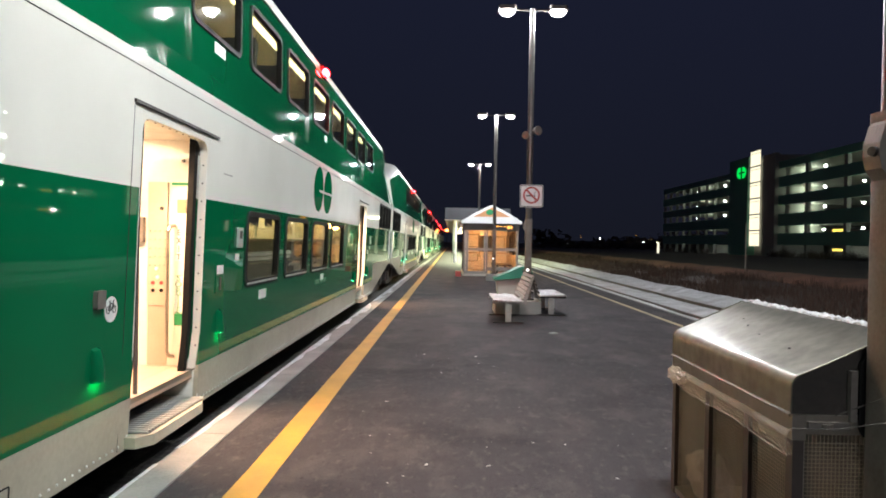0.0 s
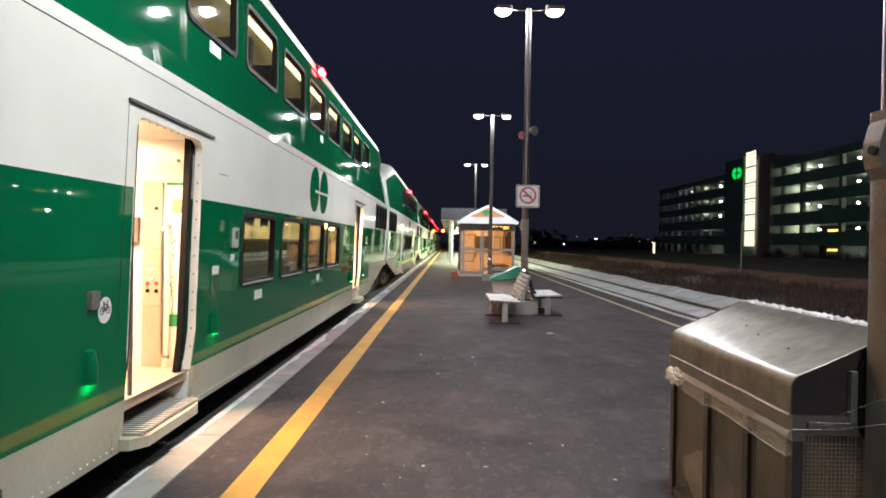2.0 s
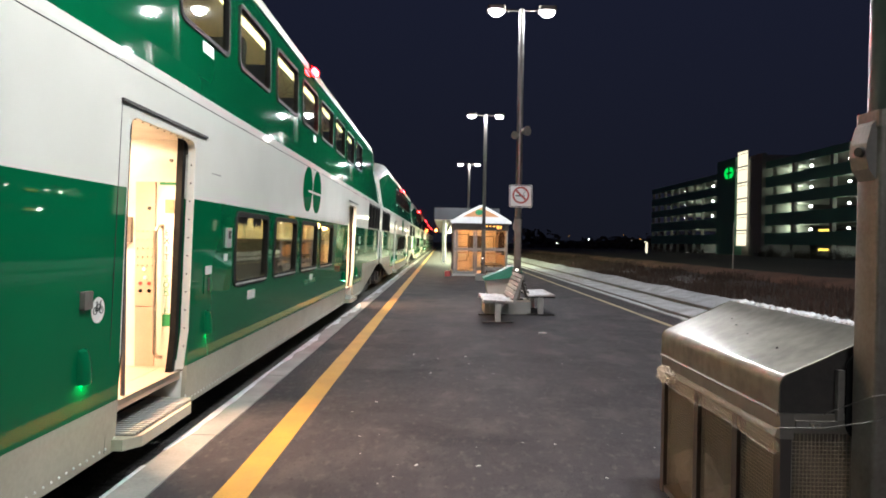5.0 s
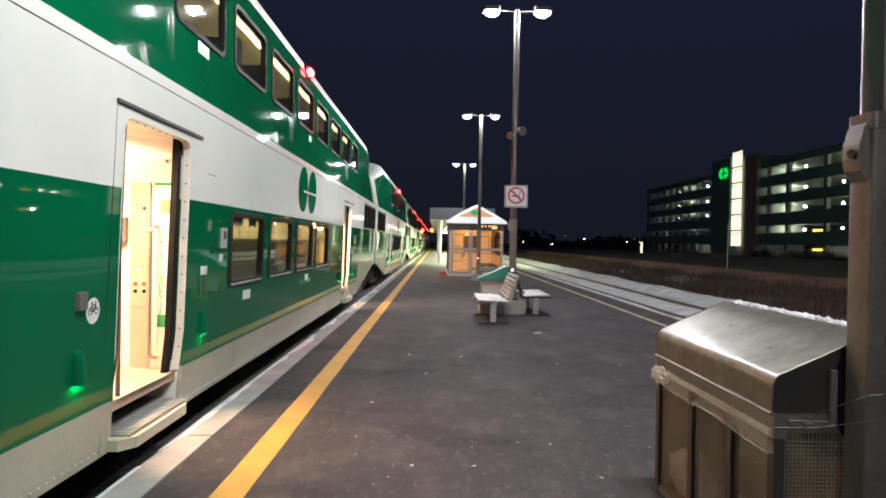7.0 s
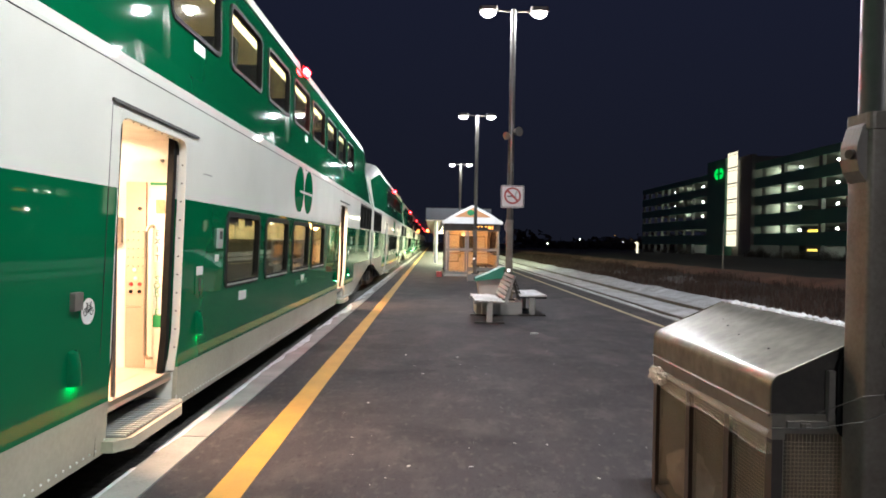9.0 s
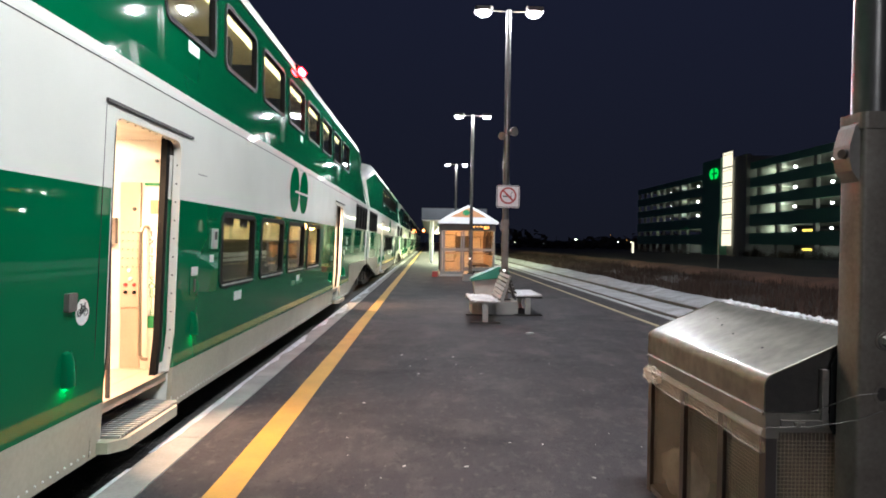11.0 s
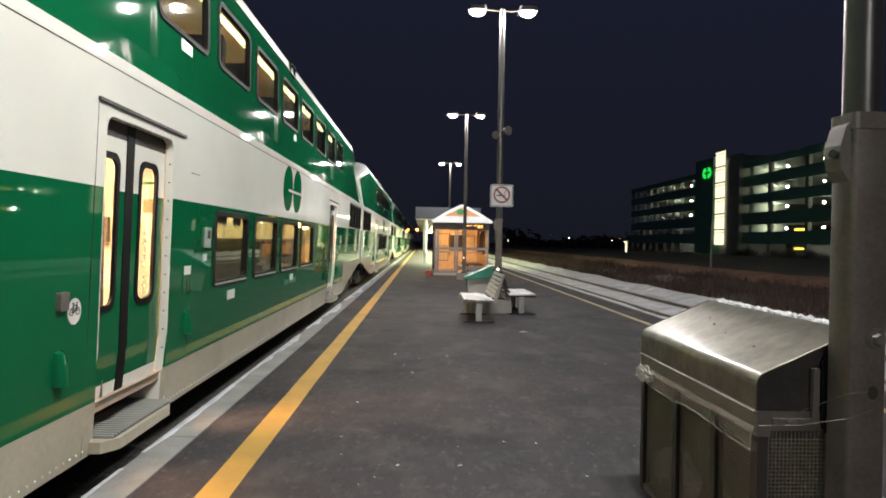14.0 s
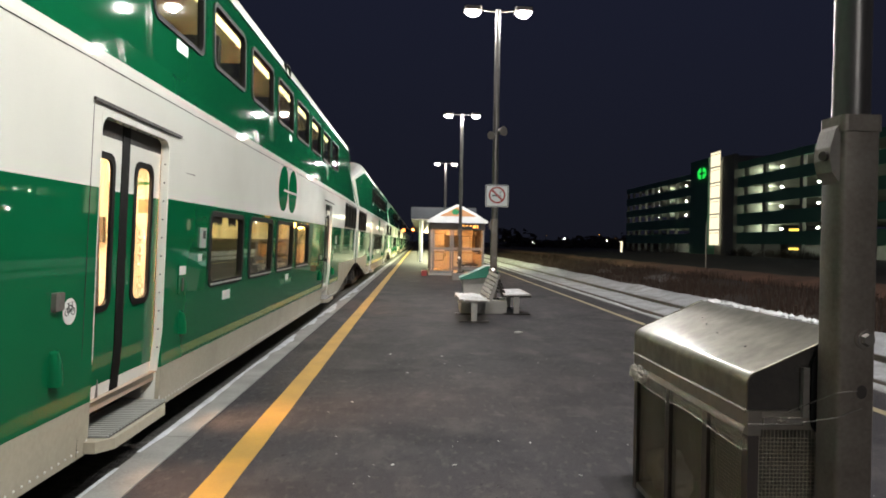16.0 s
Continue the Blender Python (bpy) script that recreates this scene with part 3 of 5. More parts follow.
    each("end_floor", M["interior_wall"], car, (-1.3, 1.37, 8.02, HALF - .1, 1.2, 1.3), (-1.3, 1.37, -HALF + .1, -8.02, 1.2, 1.3))
    each("partition", M["interior_wall"], car, (-1.3, 1.36, -4.6, -4.56, 0.41, 2.46), (-1.3, 1.36, 4.5, 4.54, 0.41, 2.46), (-1.3, 1.36, -6.9, -6.86, 0.41, 2.46), (-1.3, 1.36, 7.3, 7.34, 0.41, 2.46))
    for z, x0, w, mm in ((4.13, 1.18, .035, "cove_light"), (2.30, 0.85, .07, "deck_light")):
        for s in (-1, 1):
            y0, y1 = (-6.0, 8.4) if z > 3 else (-4.4, 4.4)
            part("ceiling_light", boxes((s * x0 - w, s * x0 + w, y0, y1, z, z + .03)), M[mm], car, "long strip of warm ceiling light")
    for k in range(9):
        train_seat("seat", car, -5.1 + 1.622 * k, 0.93, 2.62, 1 if k % 2 else -1)
    for k in range(5):
        train_seat("seat", car, -3.9 + 1.68 * k, 0.85, 0.41, 1 if k % 2 else -1)
    for y in (-3.35, -1.2, 0.55, 2.3):
        part("grab_pole", tube(bmesh.new(), (0.34, y, 0.41), (0.34, y, 2.46), 0.018, n=10), M["pale_metal"], car, smooth=True)
    # doorways
    for n, (a, b) in enumerate(DOORS):
        make_doorway(car, a, b)
    # wall boxes, levers and indicator lamps
    for a, b in DOORS:
        fittings(car, a, b)
    for a, b in BOGIE:
        bogie(car, 10.55 if a > 0 else -10.55)
    return car


def make_doorway(car, a, b):
    way = empty("doorway")
    way.parent = car
    put = wall_put()
    fa, fb = a + .012, b - .012
    arch = [(p, q) for p, q in rounded(fa, fb, 0.0, 2.368, .10) if q > 0.3]
    inner = [(fb, 0.42), (fb, 0.75), (fb, 1.5), *arch, (fa, 1.5), (fa, 0.75), (fa, 0.42)]
    outer = [(fb + .014, 0.42), (fb + .014, 0.75), (fb + .014, 1.5), *[(p, q) for p, q in rounded(fa - .014, fb + .014, 0.0, 2.388, .012) if q > 0.3], (fa - .014, 1.5), (fa - .014, 0.75), (fa - .014, 0.42)]
    bm = bmesh.new()
    vs = [[bm.verts.new(put(p, q, d)) for p, q in o] for o, d in ((outer, 0.0), (outer, 0.002), (inner, 0.0), (inner, -0.062))]
    for A, B in zip(vs, vs[1:]):
        for i in range(len(A) - 1):
            bm.faces.new((A[i], A[i + 1], B[i + 1], B[i]))
    for v in bm.verts:
        v.co.x -= 0.12 * max(0, 0.66 - v.co.z)
    part("door_frame", bm, M["white_paint"], way, smooth=True)
    part("seam", wall_plate(bmesh.new(), [(a - .150, 0.12), (a - .146, 0.12), (a - .138, 0.90), (a - .118, 2.42), (a - .122, 2.42), (a - .142, 0.90)], 0.0, 0.002), M["trim_dark"], way)
    for i in range(11):
        z = 0.62 + i * 0.155
        part("rivet", tube(bmesh.new(), (wall_x(z) - .03, fb - .001, z), (wall_x(z) - .03, fb - .006, z), 0.008, 0.006, 8), M["dark_steel"], way)
    for i in range(9):
        y = a + .14 + i * .128
        part("rivet", tube(bmesh.new(), (wall_x(2.36) - .03, y, 2.367), (wall_x(2.36) - .03, y, 2.362), 0.008, 0.006, 8), M["dark_steel"], way)
    part("rain_gutter", wall_plate(bmesh.new(), [(a - .13, 2.438), (b + .24, 2.430), (b + .24, 2.450), (a - .13, 2.460)], 0.0, 0.017), M["dark_steel"], way, "dark drip moulding over the doorway")
    # linings of the pocket and vestibule
    part("threshold", boxes((1.16, wall_x(0.4) - 0.055, a - .02, b + .02, 0.37, 0.405)), M["steel"], way, "scuffed metal door sill")
    part("vestibule_floor", boxes((-0.9, 1.16, a - .6, b + .6, 0.36, 0.412)), M["interior_panel"], way)
    part("vestibule_ceiling", boxes((-0.9, 1.38, a - .6, b + .6, 2.40, 2.455)), M["interior_wall"], way)
    part("light_panel", boxes((0.1, 0.85, a + .1, b - .1, 2.375, 2.395)), M["vestibule_light"], way, "bright warm vestibule ceiling light")
    yw = b + 0.12
    each("bulkhead", M["interior_wall"], way, (-0.9, 1.30, yw, yw + .05, 0.41, 2.42), (-0.95, -0.9, a - .6, b + .6, 0.41, 2.42), (-0.9, 1.30, a - .62, a - .57, 0.41, 2.42))
    pan = part("control_panel", boxes((0.93, 1.10, yw - .02, yw, 0.95, 2.03)), M["interior_panel"], way, "pinkish steel panel with push buttons", bevel=0.006)
    part("lower_panel", boxes((0.93, 1.10, yw - .012, yw, 0.42, 0.945)), M["interior_panel"], way)
    for i, (dx, z, mm) in enumerate(((0.98, 1.08, "black_rubber"), (1.055, 1.08, "black_rubber"), (0.98, 1.145, "sign_red"), (1.055, 1.145, "sign_red"), (1.02, 1.195, "sticker_white"), (1.01, 1.27, "sticker_white"), (1.05, 1.80, "sign_black"))):
        part("button", tube(bmesh.new(), (dx, yw - .02, z), (dx, yw - .032, z), 0.017, 0.015, 12), M[mm], pan)
    for r in range(5):
        for c in range(4):
            z = 1.30 + r * 0.075
            part("stud", tube(bmesh.new(), (0.95 + c * 0.043, yw - .02, z), (0.95 + c * 0.043, yw - .028, z), 0.009, 0.007, 6), M["steel"], pan)
    gb = bmesh.new()
    polytube(gb, [(1.16, yw - .005, 0.50), (1.145, yw - .06, 0.51), (1.135, yw - .09, 0.55), (1.135, yw - .09, 1.60), (1.145, yw - .06, 1.645), (1.16, yw - .005, 1.65)], 0.016, 10)
    part("grab_rail", gb, M["steel"], way, smooth=True)
    part("grab_pole", tube(bmesh.new(), (1.326, a + 0.29, 0.41), (1.326, a + 0.29, 2.40), 0.017, n=12), M["galvanised"], way, smooth=True)
    each("exit_plate", M["sticker_white"], way, (1.165, 1.235, yw - .006, yw, 1.34, 1.62), (1.165, 1.235, yw - .006, yw, 0.89, 1.20))
    lettering("exit_word", "E\nX\nI\nT", 0.072, M["sign_black"], way, pose(1.20, yw - .008, 1.48, 90, 0, 0))
    lettering("exit_word", "S\nO\nR\nT\nI\nE", 0.075, M["sticker_green"], way, pose(1.20, yw - .008, 1.045, 90, 0, 0), 0.76)
    each("green_notice", M["sticker_green"], way, (1.165, 1.235, yw - .007, yw, 0.77, 0.875), (1.13, 1.28, yw - .007, yw, 2.005, 2.03))
    part("handset_box", boxes((0.80, 0.90, yw - .05, yw, 1.50, 1.72)), M["galvanised"], way, "small grey handset box", bevel=0.008)
    part("notice", boxes((1.18, 1.26, yw - .006, yw, 1.76, 1.88)), M["yellow_faded"], way, "small yellowish notice")
    part("door_stop", tube(bmesh.new(), (1.23, yw, 2.22), (1.23, yw - .02, 2.22), .016, .013, 12), M["galvanised"], way)
    # folding step below the door
    st = bmesh.new()
    x0, x1 = 1.10, 1.57
    prism(st, [(x0, a - .03), (1.44, a - .06), (1.49, a - .06), (x1, a + .06), (x1, b - .28), (1.50, b - .10), (x0, b - .002)], "z", 0.115, 0.19)
    step = part("door_step", st, M["skirt_paint"], way, "white step tread below the doorway", bevel=0.008)
    part("tread_plate", boxes((1.12, 1.535, a + .04, b - .16, 0.1895, 0.1915)), M["dark_steel"], step)
    for i in range(21):
        y = a + .06 + i * 0.053
        part("tread_rib", boxes((1.16, 1.52, y, y + .021, 0.1916, 0.203)), M["pale_metal"], step)
    part("step_riser", boxes((1.06, 1.10, a - .02, b + .02, 0.0, 0.33)), M["dark_steel"], way)
    each("step_cheek", M["white_paint"], way, (1.10, wall_x(0.2), b + .002, b + .03, 0.12, 0.40), (1.10, wall_x(0.2), a - .03, a - .002, 0.12, 0.40))
    mid = a + .565 if a < 0 else b - .565
    for y0, y1, e in ((mid - .695, mid, 1), (mid, mid + .695, -1)):
        leaf = make_door_leaf(y0, y1, e)
        leaf.parent = way


def hood(bm, y, z, w, h, d):
    """A small rounded lamp hood, open below."""
    n = 10
    prof = [(0.0, 1.0), (0.55, 0.92), (0.85, 0.7), (1.0, 0.35), (1.0, 0.0)]
    rows = []
    for fx, fz in prof:
        rows.append([bm.verts.new((wall_x(z) + d * fx * math.sin(math.pi * i / n) ** 0.6 if 0 < i < n else wall_x(z), y - w / 2 * math.cos(math.pi * i / n), z + h * fz)) for i in range(n + 1)])
    for r0, r1 in zip(rows, rows[1:]):
        for i in range(n):
            bm.faces.new((r0[i], r0[i + 1], r1[i + 1], r1[i]))
    return bm


def fittings(car, a, b):
    """Switch boxes and hooded green lamps beside a doorway."""
    for y, z in ((a - .495, 0.655), (b + .45, 0.675)):
        hd = part("lamp_hood", hood(bmesh.new(), y, z, 0.098, 0.215, 0.058), M["green_paint"], car, smooth=True)
        part("green_lamp", tube(bmesh.new(), (wall_x(z) + .028, y, z + .012), (wall_x(z) + .028, y, z - .004), 0.016, 0.013, 12), M["green_lens"], hd, "small green door lamp")
    part("switch_box", wall_plate(bmesh.new(), rounded(a - .545, a - .445, 1.105, 1.215, .01), 0, 0.03), M["galvanised"], car)
    part("door_release", wall_plate(bmesh.new(), rounded(b + .33, b + .56, 1.04, 1.315, .02), 0, 0.008), M["green_paint"], car, bevel=0.003)
    part("release_label", wall_plate(bmesh.new(), rounded(b + .345, b + .515, 1.215, 1.295, .006), 0.008, 0.011), M["sticker_white"], car)
    part("release_slot", wall_plate(bmesh.new(), rounded(b + .425, b + .465, 1.065, 1.185, .012), 0.008, 0.012), M["sign_black"], car)
    sp = part("call_panel", wall_plate(bmesh.new(), rounded(b + .91, b + 1.05, 1.455, 1.655, .012), 0, 0.022), M["pale_metal"], car, bevel=0.004)
    part("call_slot", wall_plate(bmesh.new(), rounded(b + .94, b + 1.02, 1.545, 1.625, .006), 0.022, 0.025), M["dark_steel"], sp)
    part("sticker", wall_plate(bmesh.new(), rounded(b + .88, b + 1.0, 1.325, 1.395, .004), 0, 0.003), M["sticker_white"], car)
    part("stencil_line", wall_plate(bmesh.new(), rounded(b + .44, b + .68, 2.139, 2.146, .002), 0, 0.003), M["galvanised"], car)


def bicycle_sticker(car, y, z):
    R, k = 0.082, 0.78
    disc = part("bicycle_sticker", wall_plate(bmesh.new(), [(y + R * math.cos(2 * math.pi * i / 28), z + R * math.sin(2 * math.pi * i / 28)) for i in range(28)], 0, 0.003), M["sticker_white"], car, "round white sticker with a black bicycle")
    bm = bmesh.new()
    put = wall_put(0.003)
    for cy in (-.05, .05):
        c1 = [(y + k * (cy + .032 * math.cos(2 * math.pi * i / 18)), z + k * (-.002 + .032 * math.sin(2 * math.pi * i / 18))) for i in range(18)]
        c2 = [(y + k * (cy + .024 * math.cos(2 * math.pi * i / 18)), z + k * (-.002 + .024 * math.sin(2 * math.pi * i / 18))) for i in range(18)]
        ring(bm, c1, c2, put, 0, 0.002)

    def stroke(p, q, w=0.005):
        p, q = Vector(p), Vector(q)
        s = (q - p).orthogonal().normalized() * w
        wall_plate(bm, [(y + k * v.x, z + k * (v.y + .013)) for v in (p + s, p - s, q - s, q + s)], 0.003, 0.005)

    for p, q in (((-.05, -.015), (-.022, .035)), ((-.022, .035), (.03, .035)), ((-.022, .035), (.0, -.02)), ((.0, -.02), (.03, .035)), ((-.05, -.015), (0, -.02)), ((.05, -.015), (.028, .055)), ((.028, .055), (.045, .058)), ((-.022, .035), (-.026, .052)), ((-.04, .053), (-.012, .053))):
        stroke(p, q)
    part("bicycle_mark", bm, M["sign_black"], disc)


def bogie(car, yc):
    bm = bmesh.new()
    prism(bm, [(yc - 1.75, .12), (yc - 1.6, .45), (yc - .7, .40), (yc - .4, .15), (yc + .4, .15), (yc + .7, .40), (yc + 1.6, .45), (yc + 1.75, .12), (yc + 1.2, -.05), (yc - 1.2, -.05)], "x", 1.02, 1.2)
    bg_ = part("bogie", bm, M["dark_steel"], car, bevel=0.02)
    for dy in (-1.3, 1.3):
        for s in (-1, 1):
            part("wheel", tube(tube(bmesh.new(), (s * .70, yc + dy, .27), (s * .83, yc + dy, .27), 0.42, 0.42, 28), (s * .66, yc + dy, .27), (s * .70, yc + dy, .27), 0.45, 0.45, 28), M["dark_steel"], bg_, smooth=True)
        part("axle_box", boxes((1.0, 1.28, yc + dy - .16, yc + dy + .16, .12, .42)), M["dark_steel"], bg_, bevel=0.03)
    for dy in (-.3, .3):
        part("spring", tube(bmesh.new(), (1.1, yc + dy, .40), (1.1, yc + dy, .85), .11), M["dark_steel"], bg_)


def red_signal(car, y):
    """Door-open signal under the roof edge: housing, and a lens that draws back into it."""
    z = 4.255
    x = wall_x(z)
    hs = part("signal_housing", ring(bmesh.new(), rounded(y - .19, y + .19, z - .08, z + .08, .02), rounded(y - .17, y + .17, z - .068, z + .068, .015), lambda p, q, d: (x + d, p, q), -0.12, 0.03), M["black_rubber"], car)
    bm = bmesh.new()
    for s in (-1, 1):
        bmesh.ops.create_uvsphere(bm, u_segments=16, v_segments=10, radius=0.056, matrix=Matrix.Translation((0.03, s * .078, 0)) @ Matrix.Diagonal((0.7, 1, .85, 1)))
    lens = part("red_lens", bm, M["red_lens"], hs, "paired glowing red door signal", smooth=True)
    lens.matrix_basis = pose(x + .035, y, z)
    return lens


def taper_ends(car):
    """The upper deck of a car slopes down and in over its end platforms."""
    for ob in car.children_recursive:
        if ob.type != "MESH" or ob.matrix_basis != Matrix.Identity(4):
            continue
        ys = [v.co.y for v in ob.data.vertices]
        if max(v.co.z for v in ob.data.vertices) < 2.73 or max(abs(y) for y in ys) < SLOPE_Y:
            continue
        bm = bmesh.new()
        bm.from_mesh(ob.data)
        if max(ys) - min(ys) > 5:
            for cut in (SLOPE_Y, SLOPE_Y + 0.5, SLOPE_Y + 1.2, SLOPE_Y + 2.0):
                for s in (-1, 1):
                    bmesh.ops.bisect_plane(bm, geom=[*bm.verts, *bm.edges, *bm.faces], plane_co=(0, s * cut, 0), plane_no=(0, 1, 0))
        for v in bm.verts:
            t = max(0.0, (abs(v.co.y) - SLOPE_Y) / (HALF - SLOPE_Y))
            if t > 0 and v.co.z > 2.72:
                u = t ** 1.15
                up = (v.co.z - 2.72) / 1.72
                v.co.x *= 1 - 0.16 * u * up
                v.co.z = 2.72 + (v.co.z - 2.72) * (1 - 0.40 * u)
        bm.to_mesh(ob.data)
        bm.free()


car = make_car()
taper_ends(car)
bicycle_sticker(car, -6.515, 1.085)
red_signal(car, 0.32)
# jagged black plates on the glass, put in for a dark reflection
for y0, y1 in ((-3.54, -3.20), (-2.96, -2.62)):
    jagged = [(y0, 1.785), (y1, 1.785)] + [(y1 + (y0 - y1) * k / 8, 1.785 - .03 - .085 * abs(math.sin(k * 1.9 + y0))) for k in range(9)]
    part("torn_sticker", wall_plate(bmesh.new(), jagged, -0.0215, -0.0205), M["black_rubber"], car, "jagged black patch on the glass in place of a reflection")
cars = [car]
for k in range(1, 7):
    cars.append(copy_thing(car, pose(TRACK_X, CAR_Y + CAR_STEP * k, 0)))


# ---------- lamp posts ----------
def lamp_post(x, y, foot=(-.3, .3, -.3, .3)):
    lp = empty("lamp_post", pose(x, y, 0), "tall grey steel platform lamp post with twin heads", "lamp post", "platform lamp posts")
    part("base_block", boxes((*foot, 0, .28)), M["concrete"], lp, bevel=0.02)
    sq = rounded(-.075, .075, -.075, .075, .016, 3)
    part("sleeve", prism(bmesh.new(), sq, "z", 0.26, 2.05), M["post_steel"], lp, smooth=True)
    part("collar", prism(bmesh.new(), rounded(-.082, .082, -.082, .082, .022, 3), "z", 2.02, 2.085), M["post_steel"], lp, bevel=0.006)
    part("mast", tube(bmesh.new(), (0, 0, 2.05), (0, 0, POST_TOP), 0.070, 0.060, 20), M["mast_steel"], lp, smooth=True)
    part("bracket", prism(bmesh.new(), [(-.07, 2.06), (-.095, 2.03), (-.114, 1.96), (-.116, 1.91), (-.105, 1.86), (-.07, 1.81)], "y", -.055, .055), M["galvanised"], lp, bevel=0.008)
    part("bracket_bolt", tube(bmesh.new(), (-.10, -.02, 1.925), (-.135, -.035, 1.925), .022, .018, 12), M["dark_steel"], lp, smooth=True)
    part("base_plate", boxes((-.13, .13, -.15, .082, .28, .31)), M["dark_steel"], lp)
    part("washer", tube(bmesh.new(), (0.027, -.074, 1.205), (0.027, -.080, 1.205), .042, .040, 20), M["post_steel"], lp, smooth=True)
    part("bolt", tube(tube(bmesh.new(), (0.03, -.080, 1.203), (0.03, -.086, 1.203), .034, .034, 16), (0.03, -.086, 1.203), (0.03, -.106, 1.203), .027, .022, 6), M["galvanised"], lp, smooth=True)
    hole = lambda r: [(0.02 + r * math.cos(2 * math.pi * k / 18), 0.995 + 1.25 * r * math.sin(2 * math.pi * k / 18)) for k in range(18)]
    eye_ = part("wire_eye", ring(bmesh.new(), hole(.034), hole(.022), lambda p, q, d: (p, -.0745 - d, q), 0, .003), M["post_steel"], lp, "worn metal rim of a wire hole", smooth=True)
    # flat dark disc put in for the shaded depth of the hole
    part("eye_plug", prism(bmesh.new(), hole(.022), "y", -.0765, -.0745), M["dark_steel"], eye_)
    for s in (-1, 1):
        part("arm", tube(bmesh.new(), (0, 0, POST_TOP - .04), (s * .42, 0, POST_TOP - .02), .02, n=10), M["dark_steel"], lp)
        hd = part("lamp_head", prism(bmesh.new(), rounded(s * .57 - .20, s * .57 + .20, -.18, .18, .06), "z", POST_TOP - .055, POST_TOP + .035), M["dark_steel"], lp, bevel=0.02)
        # lens bulged into a bowl whose shape stands for the lamp's glare
        bowl = bmesh.new()
        bmesh.ops.create_uvsphere(bowl, u_segments=20, v_segments=12, radius=1.0, matrix=Matrix.Translation((s * .57, 0, POST_TOP - .058)) @ Matrix.Diagonal((.17, .15, .11, 1)))
        bmesh.ops.bisect_plane(bowl, geom=[*bowl.verts, *bowl.edges, *bowl.faces], plane_co=(0, 0, POST_TOP - .058), plane_no=(0, 0, 1), clear_outer=True)
        lens = part("lens", bowl, M["led"], hd, "bright white lens, bulged to stand for its glare", smooth=True)
        lens.visible_shadow = False
    return lp


post = lamp_post(*POSTS[1], (-.75, .25, -.53, .5))
part("loudspeaker", tube(tube(bmesh.new(), (0.06, 0, 4.05), (.16, -.14, 4.05), .05, .11, 16), (-.05, 0, 3.98), (-.12, -.12, 3.95), .04, .09, 16), M["galvanised"], post, "small horn loudspeaker", smooth=True)
lamp_post(*POSTS[0], (-.16, .16, -.20, .082))
for p in POSTS[2:]:
    lamp_post(*p)


def no_smoking_sign(x, y, z):
    sg = empty("no_smoking_sign", pose(x, y, z), "square white no smoking sign on a lamp post", "sign")
    part("plate", prism(bmesh.new(), rounded(-.26, .26, -.25, .25, .03), "y", -.006, .006), M["sign_white"], sg)
    put = lambda p, q, d: (p, -0.007 - d, q)
    part("border", ring(bmesh.new(), rounded(-.25, .25, -.24, .24, .025), rounded(-.235, .235, -.225, .225, .02), put, 0, .002), M["sign_black"], sg)
    c = lambda r: [(r * math.cos(2 * math.pi * i / 32), .02 + r * math.sin(2 * math.pi * i / 32)) for i in range(32)]
    part("red_ring", ring(bmesh.new(), c(.19), c(.15), put, 0, .003), M["sign_red"], sg)
    s, w = .12, .016
    bar = bmesh.new()
    prism(bar, [(-s - w, .02 + s - w), (-s + w, .02 + s + w), (s + w, .02 - s + w), (s - w, .02 - s - w)], "y", -.012, -.0075)
    part("red_bar", bar, M["sign_red"], sg)
    part("cigarette", boxes((-.12, .05, -.0105, -.0075, -.01, .02), (.06, .085, -.0105, -.0075, -.01, .02)), M["sign_black"], sg)
    part("smoke", polytube(bmesh.new(), [(.07, -.008, .03), (.06, -.008, .07), (.10, -.008, .09), (.085, -.008, .12)], .006, 6), M["sign_black"], sg)
    return sg


no_smoking_sign(1.755, 15.40, 2.60)


# ---------- benches ----------
def bench(x, y, face, length, label, back):
    b = empty("bench", pose(x, y, 0, 0, 0, 0), label, "bench", "platform benches")
    f = face
    for i in range(6):
        x0 = f * (0.06 + i * .092)
        part("seat_slat", boxes((min(x0, x0 + f * .075), max(x0, x0 + f * .075), 0, length, .405 + .004 * i, .432 + .004 * i)), M["bench_metal"], b, bevel=0.006)
    for i in range(6):
        t = i / 5
        xx, zz = f * (0.02 - .16 * t), .50 + .40 * t
        bm = bmesh.new()
        prism(bm, [(xx, zz - .03), (xx + f * .022, zz - .024), (xx + f * -.002, zz + .034), (xx - f * .024, zz + .028)], "y", 0, length)
        part("back_slat", bm, back, b)
    for y0 in (.12, length - .2):
        part("end_frame", prism(bmesh.new(), [(f * .62, .37), (f * .62, .405), (f * .02, .40), (-f * .15, .93), (-f * .185, .92), (-f * .03, .37)], "y", y0, y0 + .05), back, b, bevel=0.005)
        part("leg", boxes((min(f * .25, f * .36), max(f * .25, f * .36), y0 - .03, y0 + .08, 0.02, .38)), M["bench_metal"], b, bevel=0.01)
        part("foot", boxes((min(f * .02, f * .60), max(f * .02, f * .60), y0 - .04, y0 + .09, 0.0, .025)), M["dark_steel"], b)
    return b


